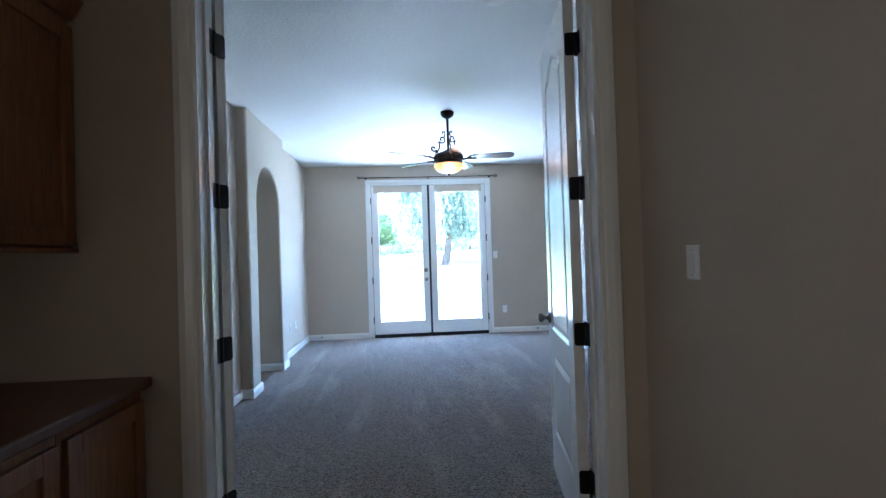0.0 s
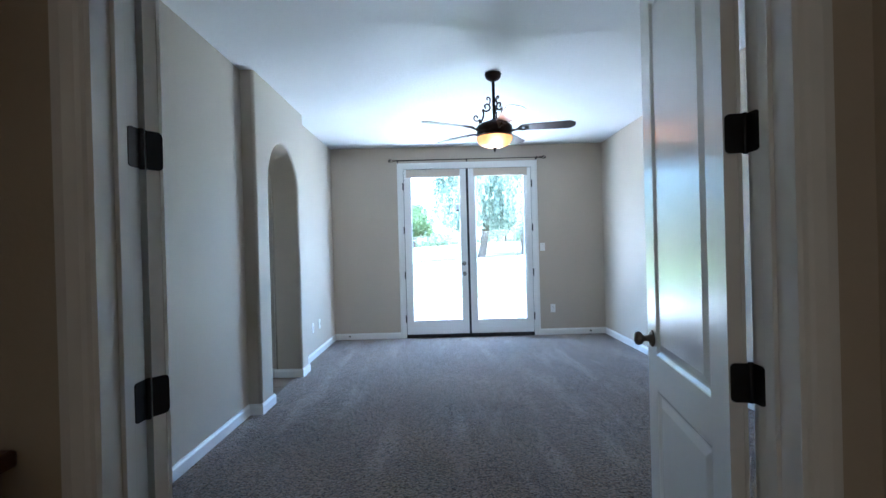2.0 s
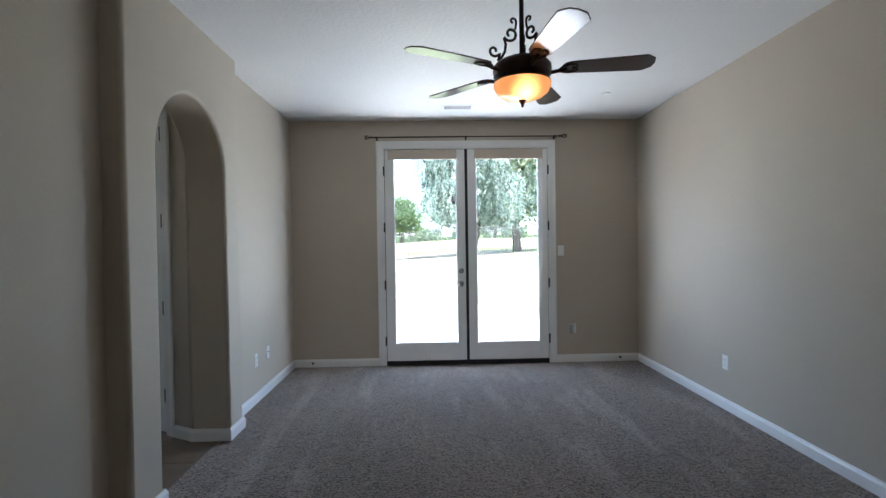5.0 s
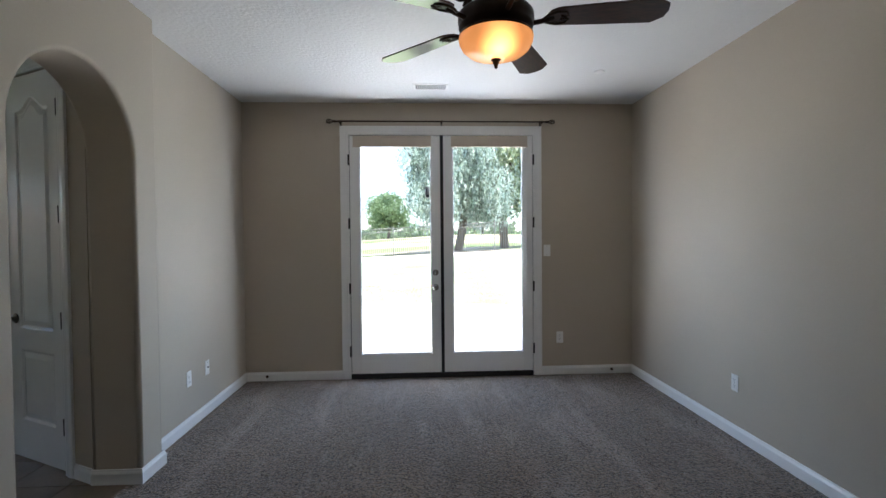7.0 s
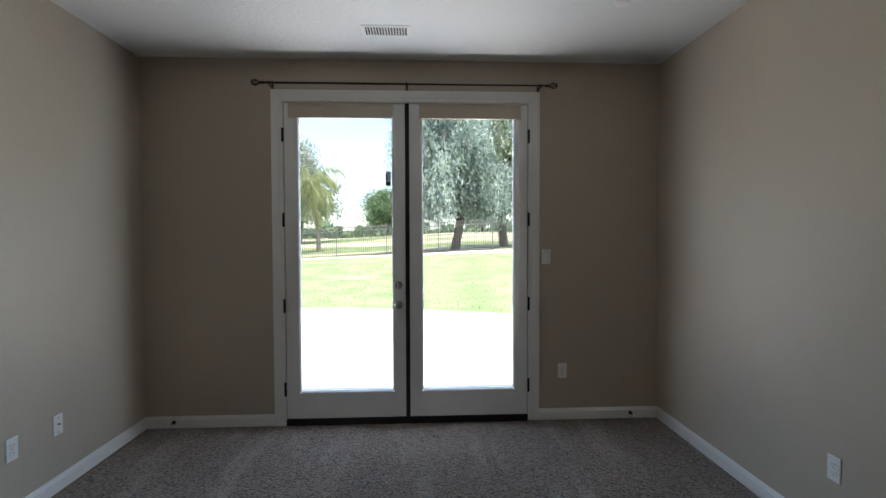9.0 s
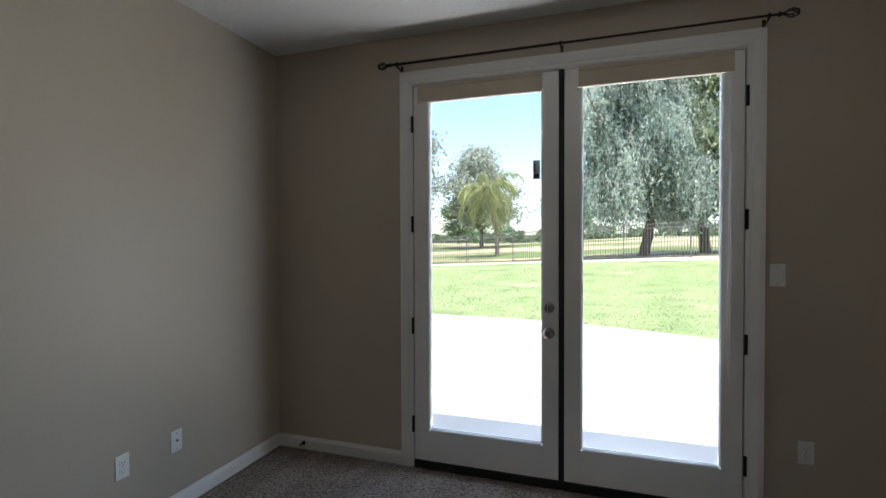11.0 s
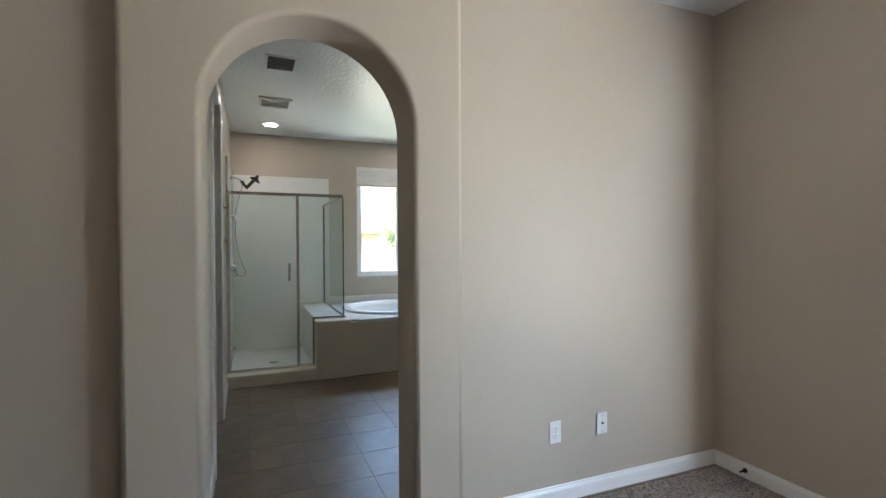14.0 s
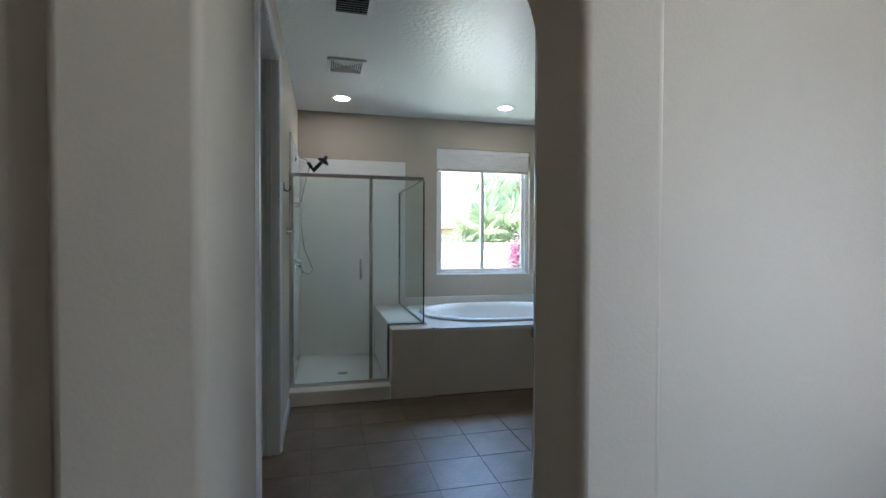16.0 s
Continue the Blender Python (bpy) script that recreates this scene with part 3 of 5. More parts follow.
# ---- french doors to the garden ----
def french_leaf(name, label, x0, x1, g0, g1):
    d = thing(name, label, "french door", kind="structure")
    y0, y1, z0, z1 = N - 0.008, N + 0.037, 0.05, 2.412
    gz0, gz1 = 0.252, 2.31
    part("stile", B(x0, g0 - 0.012, y0, y1, z0, z1, 0.002), WHITE, d)
    part("stile", B(g1 + 0.012, x1, y0, y1, z0, z1, 0.002), WHITE, d)
    part("rail", B(g0 - 0.012, g1 + 0.012, y0, y1, z0, gz0 - 0.012), WHITE, d)
    part("rail", B(g0 - 0.012, g1 + 0.012, y0, y1, gz1 + 0.012, z1), WHITE, d)
    bead = [(0.0, 0.0), (0.012, 0.0), (0.012, 0.014), (0.006, 0.012), (0.0, 0.006)]
    for yy, nrm in ((N + 0.006, (0, -1, 0)), (N + 0.020, (0, 1, 0))):
        pts = [(g0, yy, gz0), (g0, yy, gz1), (g1, yy, gz1), (g1, yy, gz0), (g0, yy, gz0)]
        bm = bmesh.new()
        for a, b in zip(pts, pts[1:]):
            sweep(bm, [a, b] if nrm[1] < 0 else [b, a], bead, nrm)
        part("glazing_bead", bm, WHITE, d)
    pane = part("pane", B(g0 - 0.008, g1 + 0.008, N + 0.010, N + 0.015, gz0 - 0.008, gz1 + 0.008), GLASS, d, "clear glass pane")
    pane.visible_shadow = False
    return d


fl = french_leaf("door_4", "white glazed garden door with deadbolt and knob", -0.9105, -0.018, -0.803, -0.118)
fr = french_leaf("door_5", "white glazed garden door held by an astragal", 0.014, 0.9105, 0.117, 0.802)
part("astragal", B(-0.0175, 0.0135, N - 0.004, N + 0.045, 0.05, 2.418), RUBBER_GAP, fr, "black rubber seal between the leaves")
for z in (0.275, 0.903, 1.547, 2.176):
    for x, d in ((-0.9215, fl), (0.9215, fr)):
        h = part("hinge", lathe(bmesh.new(), [(0, -0.052), (0.0075, -0.052), (0.0085, -0.048), (0.0085, 0.048), (0.0075, 0.052), (0, 0.052)], 12), BLACK, d, "black hinge barrel")
        h.matrix_basis = pose(x, N - 0.011, z)
for z, r in ((1.052, 0.031), (0.905, 0.033)):
    bm = lathe(bmesh.new(), [(0, 0), (r, 0), (r, 0.006), (r - 0.006, 0.012), (r - 0.012, 0.014), (0, 0.014)], 28)
    o = part("deadbolt_rose" if z > 1 else "knob_rose", bm, DARK_NICKEL, fl, "round antique nickel rose")
    o.matrix_basis = pose(-0.072, N - 0.009, z, 90)
o = part("thumb_turn", B(-0.006, 0.006, -0.03, -0.01, -0.018, 0.018, 0.003), DARK_NICKEL, fl)
o.matrix_basis = pose(-0.072, N - 0.012, 1.052)
o = part("knob", lathe(bmesh.new(), [(0, 0.01), (0.011, 0.012), (0.011, 0.03), (0.024, 0.042), (0.027, 0.052), (0.02, 0.064), (0, 0.068)], 24), DARK_NICKEL, fl, "antique nickel door knob")
o.matrix_basis = pose(-0.072, N - 0.009, 0.905, 90)
part("door_contact", B(-0.052, -0.024, N - 0.024, N - 0.009, 2.335, 2.40, 0.003), PLATE, fl, "small white plastic alarm contact")
part("door_contact", B(0.0155, 0.026, N - 0.02, N - 0.009, 2.36, 2.40, 0.002), PLATE, fr, "small white plastic alarm magnet")
part("label", B(-0.166, -0.124, N + 0.0085, N + 0.0095, 1.80, 1.91), PAPER, fl, "small grey and black glass sticker")
bm = bmesh.new()
box(bm, -0.160, -0.130, N + 0.0073, N + 0.0083, 1.806, 1.832), box(bm, -0.160, -0.152, N + 0.0073, N + 0.0083, 1.84, 1.895)
part("label_print", bm, INK, fl)
gframe = thing("door_frame_4", "white painted frame of the garden doors with a black sill", "door frame", kind="structure")
part("side_jamb", B(-0.93, -0.9165, N - 0.002, N + 0.163, 0, 2.425), WHITE, gframe)
part("side_jamb", B(0.9165, 0.93, N - 0.002, N + 0.163, 0, 2.425), WHITE, gframe)
part("head_jamb", B(-0.9165, 0.9165, N - 0.002, N + 0.163, 2.419, 2.425), WHITE, gframe)
# Added black strips stand in for the shade in the gaps round the leaves.
part("gap_shade_strip", B(-0.916, -0.911, N + 0.012, N + 0.03, 0.05, 2.412), RUBBER_GAP, gframe, "black strip that darkens the gap beside the leaf like shade")
part("gap_shade_strip", B(0.911, 0.916, N + 0.012, N + 0.03, 0.05, 2.412), RUBBER_GAP, gframe, "black strip that darkens the gap beside the leaf like shade")
part("gap_shade_strip", B(-0.911, 0.911, N + 0.012, N + 0.03, 2.4125, 2.4185), RUBBER_GAP, gframe, "black strip that darkens the gap above the leaves like shade")
part("sill", B(-0.9165, 0.9165, N - 0.012, N + 0.20, -0.012, 0.046, 0.004), RUBBER_GAP, gframe, "black metal sill with a rubber sweep")
casing([(-0.918, N, 0), (-0.918, N, 2.423), (0.918, N, 2.423), (0.918, N, 0)], (0, -1, 0), "white moulded casing round the garden doors")


def roller_shade(x0, x1, label):
    s = thing("window_shade", label, "window shade", pose((x0 + x1) / 2, N - 0.008, 2.30), "shades of the garden doors")
    w = (x1 - x0) / 2
    part("fabric", B(-w, w, -0.030, -0.024, 0.0, 0.095, 0.001), BLIND, s)
    part("headrail", B(-w, w, -0.034, -0.0005, 0.085, 0.107, 0.003), BLIND, s)
    part("bottom_rail", B(-w - 0.002, w + 0.002, -0.036, -0.014, -0.004, 0.012, 0.004), BLIND, s)
    return s


roller_shade(-0.873, -0.108, "beige fabric shade raised to the top of the garden door")
s = roller_shade(0.092, 0.855, "beige fabric shade raised on the garden door, its cord hanging")
part("cord", tube(bmesh.new(), [(0.375 - 0.013, -0.02, 0.0), (0.376 - 0.013, -0.02, -0.8), (0.372 - 0.013, -0.02, -1.3), (0.376 - 0.013, -0.02, -1.58)], 0.0018, 5), PLATE, s, "thin white lift cord")
part("cord", tube(bmesh.new(), [(0.367, -0.021, 0.0), (0.372, -0.021, -0.9), (0.371, -0.021, -1.58)], 0.0018, 5), PLATE, s)
t = thing("thread", "thin red thread tied round the door knob", "thread", pose(-0.072, N - 0.045, 0.905))
part("strand", tube(bmesh.new(), [(0, -0.02, 0.01), (-0.03, -0.02, 0.014), (-0.06, -0.018, 0.004), (-0.09, -0.02, 0.008)], 0.0014, 5), RED, t)
part("strand", tube(bmesh.new(), [(0, -0.02, 0.012), (-0.025, -0.022, 0.022), (-0.05, -0.02, 0.018)], 0.0014, 5), RED, t)
part("pull_cord", tube(bmesh.new(), [(-0.02, 0.03, 1.39), (-0.012, 0.025, 0.6), (0.0, -0.02, 0.02), (0.002, -0.02, -0.16)], 0.0014, 5), PLATE, t, "thin white cord")

# curtain rod
rod = thing("curtain_rod", "slim dark bronze curtain rod with cage finials above the garden doors", "curtain rod", pose(0, N - 0.085, 2.535))
part("pole", tube(bmesh.new(), [(-1.03, 0, 0), (0, 0, 0)], 0.008, 10), BRONZE, rod)
part("pole", tube(bmesh.new(), [(-0.03, 0, 0), (1.03, 0, 0)], 0.0066, 10), BRONZE, rod)
for x in (-0.99, 0.0, 0.99):
    bm = bmesh.new()
    tube(bm, [(x, 0, -0.012), (x, 0.02, -0.016), (x, 0.06, -0.016), (x, 0.082, -0.016)], 0.005, 8)
    box(bm, x - 0.008, x + 0.008, 0.078, 0.084, -0.05, 0.015, 0.002)
    tube(bm, [(x - 0.006, 0, 0), (x + 0.006, 0, 0)], 0.013, 12)
    part("bracket", bm, BRONZE, rod)
for sx in (-1, 1):
    bm = bmesh.new()
    lathe(bm, [(0, 0), (0.012, 0), (0.014, 0.006), (0.009, 0.012), (0.008, 0.02), (0.011, 0.024), (0.008, 0.028)], 14)
    for k in range(6):
        a = k * math.pi / 3
        tube(bm, [(0.006 * math.cos(a), 0.006 * math.sin(a), 0.026), (0.018 * math.cos(a + 0.3), 0.018 * math.sin(a + 0.3), 0.045), (0.021 * math.cos(a + 0.6), 0.021 * math.sin(a + 0.6), 0.062), (0.014 * math.cos(a + 0.9), 0.014 * math.sin(a + 0.9), 0.082)], 0.0032, 5)
    lathe(bm, [(0, 0.078), (0.016, 0.079), (0.017, 0.084), (0, 0.088)], 14)
    f = part("finial", bm, BRONZE, rod, "twisted cage finial")
    f.matrix_basis = pose(sx * 1.03, 0, 0, 0, sx * 90)


# ---- wall plates ----
def wall_plate(name, label, category, m, kind_of):
    """Faces +y in its own frame."""
    p = thing(name, label, category, m)
    part("cover", B(-0.035, 0.035, 0.0, 0.006, -0.0575, 0.0575, 0.003), PLATE, p)
    if kind_of == "outlet":
        for z in (0.0195, -0.0195):
            part("socket", B(-0.0165, 0.0165, 0.005, 0.0085, z - 0.014, z + 0.014, 0.0014), PLATE, p)
            bm = bmesh.new()
            box(bm, -0.0075, -0.0055, 0.008, 0.0089, z - 0.002, z + 0.007), box(bm, 0.0055, 0.0075, 0.008, 0.0089, z - 0.001, z + 0.007), box(bm, -0.002, 0.002, 0.008, 0.0089, z - 0.0105, z - 0.0065)
            part("slots", bm, SLOT, p)
    elif kind_of == "switch":
        part("rocker", B(-0.0165, 0.0165, 0.005, 0.0105, -0.033, 0.033, 0.002), PLATE, p)
    else:
        o = part("jack", lathe(bmesh.new(), [(0, 0), (0.006, 0), (0.006, 0.006), (0.0045, 0.006), (0.0045, 0.012), (0, 0.012)], 12), DARK_NICKEL, p)
        o.matrix_basis = pose(0, 0.005, 0.003, -90)
    for z in ((0.0,) if kind_of == "outlet" else (0.042, -0.042)):
        part("screw", lathe(bmesh.new(), [(0, 0), (0.003, 0), (0.003, 0.0012), (0, 0.0016)], 8, pose(0, 0.0055, z, -90)), DARK_NICKEL, p)
    return p


OUT = "white duplex power outlet on the beige wall"
wall_plate("power_outlet", OUT, "outlet", pose(1.187, N, 0.378, 0, 0, 180), "outlet")
wall_plate("power_outlet", OUT, "outlet", pose(XE, 5.894, 0.378, 0, 0, 90), "outlet")
wall_plate("power_outlet", OUT, "outlet", pose(XW, 6.33, 0.368, 0, 0, -90), "outlet")
wall_plate("cable_outlet", "white cable television wall plate above the baseboard", "wall plate", pose(XW, 6.635, 0.372, 0, 0, -90), "cable")
wall_plate("power_outlet", OUT, "outlet", pose(XW, 2.91, 0.352, 0, 0, -90), "outlet")
wall_plate("light_switch", "white rocker light switch beside the garden doors", "light switch", pose(1.059, N, 1.262, 0, 0, 180), "switch")
wall_plate("light_switch", "white rocker light switch on the hall wall", "light switch", pose(0.585, 1.335, 1.235, 0, 0, 90), "switch")


def door_stop(x, y, turn):
    p = thing("door_stop", "bronze rigid door stop with a white tip on the baseboard", "door stop", pose(x, y, 0.045, 0, 0, turn))
    part("stem", lathe(bmesh.new(), [(0, 0), (0.014, 0), (0.014, 0.006), (0.006, 0.012), (0.005, 0.06), (0, 0.06)], 12, pose(0, 0, 0, 90)), BRONZE, p)
    part("tip", lathe(bmesh.new(), [(0, 0.058), (0.008, 0.058), (0.009, 0.066), (0.006, 0.072), (0, 0.073)], 12, pose(0, 0, 0, 90)), PLATE, p, "white rubber tip")
    return p


door_stop(-1.74, N - 0.014, 0), door_stop(1.72, N - 0.014, 0)


# ---- ceiling fan ----
fan = thing("ceiling_fan", "bronze ceiling fan with five walnut blades, scrollwork and lit amber bowl", "ceiling fan", pose(0.08, 4.64, 0))
part("canopy", lathe(bmesh.new(), [(0, H), (0.068, H), (0.070, H - 0.012), (0.064, H - 0.02), (0.066, H - 0.03), (0.05, H - 0.05), (0.03, H - 0.062), (0.018, H - 0.07), (0, H - 0.07)], 36), BRONZE, fan)
part("downrod", tube(bmesh.new(), [(0, 0, 2.30), (0, 0, H - 0.06)], 0.0125, 16), BRONZE, fan)
part("motor_housing", lathe(bmesh.new(), [(0, 2.352), (0.028, 2.352), (0.032, 2.340), (0.055, 2.338), (0.062, 2.328), (0.095, 2.322), (0.118, 2.314), (0.124, 2.306), (0.140, 2.300), (0.151, 2.288), (0.153, 2.262), (0.147, 2.246), (0.150, 2.240), (0.143, 2.230), (0.126, 2.224), (0.130, 2.217), (0.146, 2.212), (0.149, 2.205), (0.147, 2.198), (0, 2.198)], 56), BRONZE, fan)
part("finial", lathe(bmesh.new(), [(0, 2.117), (0.018, 2.115), (0.021, 2.110), (0.012, 2.105), (0.013, 2.098), (0.009, 2.092), (0.006, 2.084), (0.007, 2.080), (0, 2.074)], 16), BRONZE, fan)
AMBER = bpy.data.materials.new("amber_glass_lit")
AMBER.use_nodes = True
nt = AMBER.node_tree
b = nt.nodes["Principled BSDF"]
b.inputs["Base Color"].default_value, b.inputs["Roughness"].default_value = (0.75, 0.42, 0.18, 1), 0.25
tc, mp, gr = nt.nodes.new("ShaderNodeTexCoord"), nt.nodes.new("ShaderNodeMapping"), nt.nodes.new("ShaderNodeTexGradient")
gr.gradient_type = "QUADRATIC_SPHERE"
mp.inputs["Location"].default_value = (0.0, 0.60, -17.2)
mp.inputs["Scale"].default_value = (10, 8, 8)
mot = nt.nodes.new("ShaderNodeTexNoise")
mot.inputs["Scale"].default_value, mot.inputs["Detail"].default_value = 16, 5
nt.links.new(tc.outputs["Object"], mp.inputs["Vector"]), nt.links.new(mp.outputs["Vector"], gr.inputs["Vector"]), nt.links.new(tc.outputs["Object"], mot.inputs["Vector"])
mr = nt.nodes.new("ShaderNodeMapRange")
mr.inputs["To Min"].default_value, mr.inputs["To Max"].default_value = 0.75, 1.25
nt.links.new(mot.outputs["Fac"], mr.inputs["Value"])
ma = nt.nodes.new("ShaderNodeMath")
ma.operation = "MULTIPLY_ADD"
ma.inputs[1].default_value = 14.0
nt.links.new(gr.outputs["Fac"], ma.inputs[0]), nt.links.new(mr.outputs["Result"], ma.inputs[2])
BOWL_GLOW = nt.nodes.new("ShaderNodeMath")
BOWL_GLOW.operation = "MULTIPLY"
BOWL_GLOW.inputs[1].default_value = 0.145
nt.links.new(ma.outputs["Value"], BOWL_GLOW.inputs[0])
nt.links.new(BOWL_GLOW.outputs["Value"], b.inputs["Emission Strength"])
b.inputs["Emission Color"].default_value = (1.0, 0.36, 0.09, 1)
part("light_bowl", lathe(bmesh.new(), [(0.147, 2.2045), (0.150, 2.196), (0.147, 2.178), (0.134, 2.154), (0.108, 2.133), (0.07, 2.119), (0.025, 2.113), (0, 2.113)], 56), AMBER, fan, "lit amber glass bowl")


def blade_outline(l0, l1):
    half = [(l0, 0.018), (l0 + 0.012, 0.040), (l0 + 0.04, 0.055), (l0 + 0.2, 0.064), (l1 - 0.05, 0.073), (l1 - 0.008, 0.040)]
    pts = [(x, -y) for x, y in half] + [(l1, 0.0)] + half[::-1]
    return pts


for k in range(5):
    turn = pose(0, 0, 2.270, 0, 0, -9.5 + 72 * k)
    bm = prism(bmesh.new(), blade_outline(0.205, 0.665), -0.003, 0.003, 0.002)
    bl = part("blade", bm, BLADE_TOP, fan, "dark walnut fan blade with a clipped tip")
    bl.matrix_basis = turn @ pose(0, 0, 0, -90 - 10, 0, 0)
    bm = bmesh.new()
    tube(bm, [(0.10, 0, -0.012), (0.15, 0, -0.02), (0.19, 0, -0.014), (0.23, 0, -0.005)], [0.013, 0.011, 0.010, 0.008], 8)
    for sy in (-1, 1):
        tube(bm, [(0.18, 0, -0.014), (0.205, sy * 0.022, -0.008 - sy * 0.005), (0.24, sy * 0.036, -0.006 - sy * 0.008), (0.275, sy * 0.03, -0.005 - sy * 0.007), (0.285, sy * 0.012, -0.004 - sy * 0.003), (0.27, sy * 0.004, -0.004), (0.255, sy * 0.012, -0.004 - sy * 0.003)], 0.0055, 6)
    iron = part("blade_iron", bm, BRONZE, fan, "scrolled bronze blade arm")
    iron.matrix_basis = turn


def spiral(cx, cz, r0, r1, a0, a1, steps=18):
    return [(cx + (r0 + (r1 - r0) * i / steps) * math.cos(a0 + (a1 - a0) * i / steps), 0, cz + (r0 + (r1 - r0) * i / steps) * math.sin(a0 + (a1 - a0) * i / steps)) for i in range(steps + 1)]


for k in range(3):
    bm = bmesh.new()
    low = spiral(0.152, 2.362, 0.008, 0.032, radians(560), radians(200), 26)
    up1 = spiral(0.062, 2.455, 0.040, 0.012, radians(330), radians(-60), 24)
    tube(bm, low + [(0.122, 0, 2.335), (0.132, 0, 2.312)], 0.0072, 8)
    tube(bm, [(0.118, 0, 2.318), (0.094, 0, 2.36), (0.088, 0, 2.40), (0.098, 0, 2.43)] + up1, 0.0072, 8)
    tube(bm, [(0.035, 0, 2.48), (0.030, 0, 2.51)] + spiral(0.048, 2.522, 0.018, 0.006, radians(180), radians(-90), 12), 0.006, 7)
    sc = part("scroll", bm, BRONZE, fan, "curled wrought-iron scroll")
    sc.matrix_basis = pose(0, 0, 0, 0, 0, 190 + 120 * k)


# ---- ceiling fixtures ----
def register(name, label, x0, x1, y0, y1, slats, along_y=False):
    r = thing(name, label, "air vent", pose((x0 + x1) / 2, (y0 + y1) / 2, H))
    w, d = (x1 - x0) / 2, (y1 - y0) / 2
    bm = bmesh.new()
    box(bm, -w, w, -d, -d + 0.025, -0.006, -0.0005, 0.002), box(bm, -w, w, d - 0.025, d, -0.006, -0.0005, 0.002)
    box(bm, -w, -w + 0.025, -d + 0.025, d - 0.025, -0.006, -0.0005, 0.002), box(bm, w - 0.025, w, -d + 0.025, d - 0.025, -0.006, -0.0005, 0.002)
    part("frame", bm, PLATE, r)
    part("backing", B(-w + 0.02, w - 0.02, -d + 0.02, d - 0.02, -0.0018, -0.0008), SLOT, r)
    for i in range(slats):
        if along_y:
            y = -d + 0.03 + (2 * d - 0.06) * (i + 0.5) / slats
            sl = part("slat", B(-w + 0.024, w - 0.024, -0.006, 0.006, -0.0007, 0.0007), PLATE, r)
            sl.matrix_basis = pose(0, y, -0.0065, 35)
        else:
            x = -w + 0.03 + (2 * w - 0.06) * (i + 0.5) / slats
            sl = part("slat", B(-0.006, 0.006, -d + 0.024, d - 0.024, -0.0007, 0.0007), PLATE, r)
            sl.matrix_basis = pose(x, 0, -0.0065, 0, 35)
    return r


register("ceiling_register", "white slotted ceiling air register", -0.275, 0.038, 6.90, 7.07, 14)
register("return_grille", "white louvred square ceiling grille in the bathroom", -3.87, -3.55, 4.97, 5.21, 9)
ex = thing("exhaust_fan", "white square bathroom exhaust fan cover", "exhaust fan", pose(-4.76, 5.10, H))
bm = bmesh.new()
for a in ((-0.15, 0.15, -0.15, -0.12), (-0.15, 0.15, 0.12, 0.15), (-0.15, -0.12, -0.12, 0.12), (0.12, 0.15, -0.12, 0.12)):
    box(bm, *a, -0.022, -0.0005, 0.004)
part("frame", bm, PLATE, ex)
part("backing", B(-0.119, 0.119, -0.119, 0.119, -0.0035, -0.001), SLOT, ex)
for q in range(4):
    bm = bmesh.new()
    for i in range(6):
        r = 0.022 + 0.017 * i
        box(bm, -r, r, -0.007, 0.007, -0.001, 0.001, m=pose(0, 0, 0, 0, 0, 90 * q) @ pose(0, r, -0.010, 40))
    part("grille", bm, PLATE, ex, "ribbed plastic grille field")
det = thing("ceiling_sprinkler_cover", "small white round cover plate on the bedroom ceiling", "ceiling plate", pose(1.24, 6.56, H))
part("cover", lathe(bmesh.new(), [(0, -0.0005), (0.042, -0.0005), (0.042, -0.005), (0.038, -0.008), (0, -0.009)], 28), PLATE, det)
det = thing("smoke_detector", "round white smoke detector on the bedroom ceiling", "smoke detector", pose(0.17, 2.46, H))
part("base", lathe(bmesh.new(), [(0, -0.0005), (0.06, -0.0005), (0.062, -0.012), (0.055, -0.028), (0.03, -0.036), (0, -0.036)], 32), PLATE, det)
for x, y in ((-5.70, 5.10), (-5.62, 6.80)):
    c = thing("recessed_light", "lit round recessed ceiling light with a white trim ring", "recessed light", pose(x, y, H), "recessed lights in the bathroom")
    part("trim_ring", lathe(bmesh.new(), [(0.072, -0.004), (0.09, -0.006), (0.098, -0.002), (0.098, -0.0005), (0.072, -0.0005)], 36), PLATE, c)
    part("lens", lathe(bmesh.new(), [(0, -0.002), (0.074, -0.002), (0.074, -0.0008), (0, -0.0008)], 36), CAN_LENS, c, "glowing lens")


# ---- hall cabinets ----
def cabinet_door(parent, y0, y1, z0, z1, x, label=""):
    """A framed door whose face looks to +x."""
    f = 0.06
    d = part("door", B(x - 0.018, x - 0.010, y0 + f - 0.004, y1 - f + 0.004, z0 + f - 0.004, z1 - f + 0.004), WOOD, parent, label)
    for ya, yb in ((y0, y0 + f), (y1 - f, y1)):
        part("stile", B(x - 0.02, x, ya, yb, z0, z1, 0.003), WOOD, d)
    for za, zb in ((z0, z0 + f), (z1 - f, z1)):
        part("rail", B(x - 0.02, x, y0 + f, y1 - f, za, zb, 0.003), WOOD, d)
    return d


for k, (y0, y1) in enumerate(((1.235, 1.67), (0.80, 1.235), (0.365, 0.80), (-0.07, 0.365), (-0.50, -0.07))):
    c = thing("base_cabinet", "cherry-stained base cabinet with a framed door under a dark top", "cabinet", group="hall base cabinets")
    part("body", B(-1.94, -1.375, y0 + 0.001, y1 - 0.001, 0.10, 0.828, 0.002), WOOD, c)
    part("toe_kick", B(-1.94, -1.443, y0 + 0.001, y1 - 0.001, 0.0, 0.0995), WOOD, c)
    cabinet_door(c, y0 + 0.018, y1 - 0.018, 0.135, 0.79, -1.353)
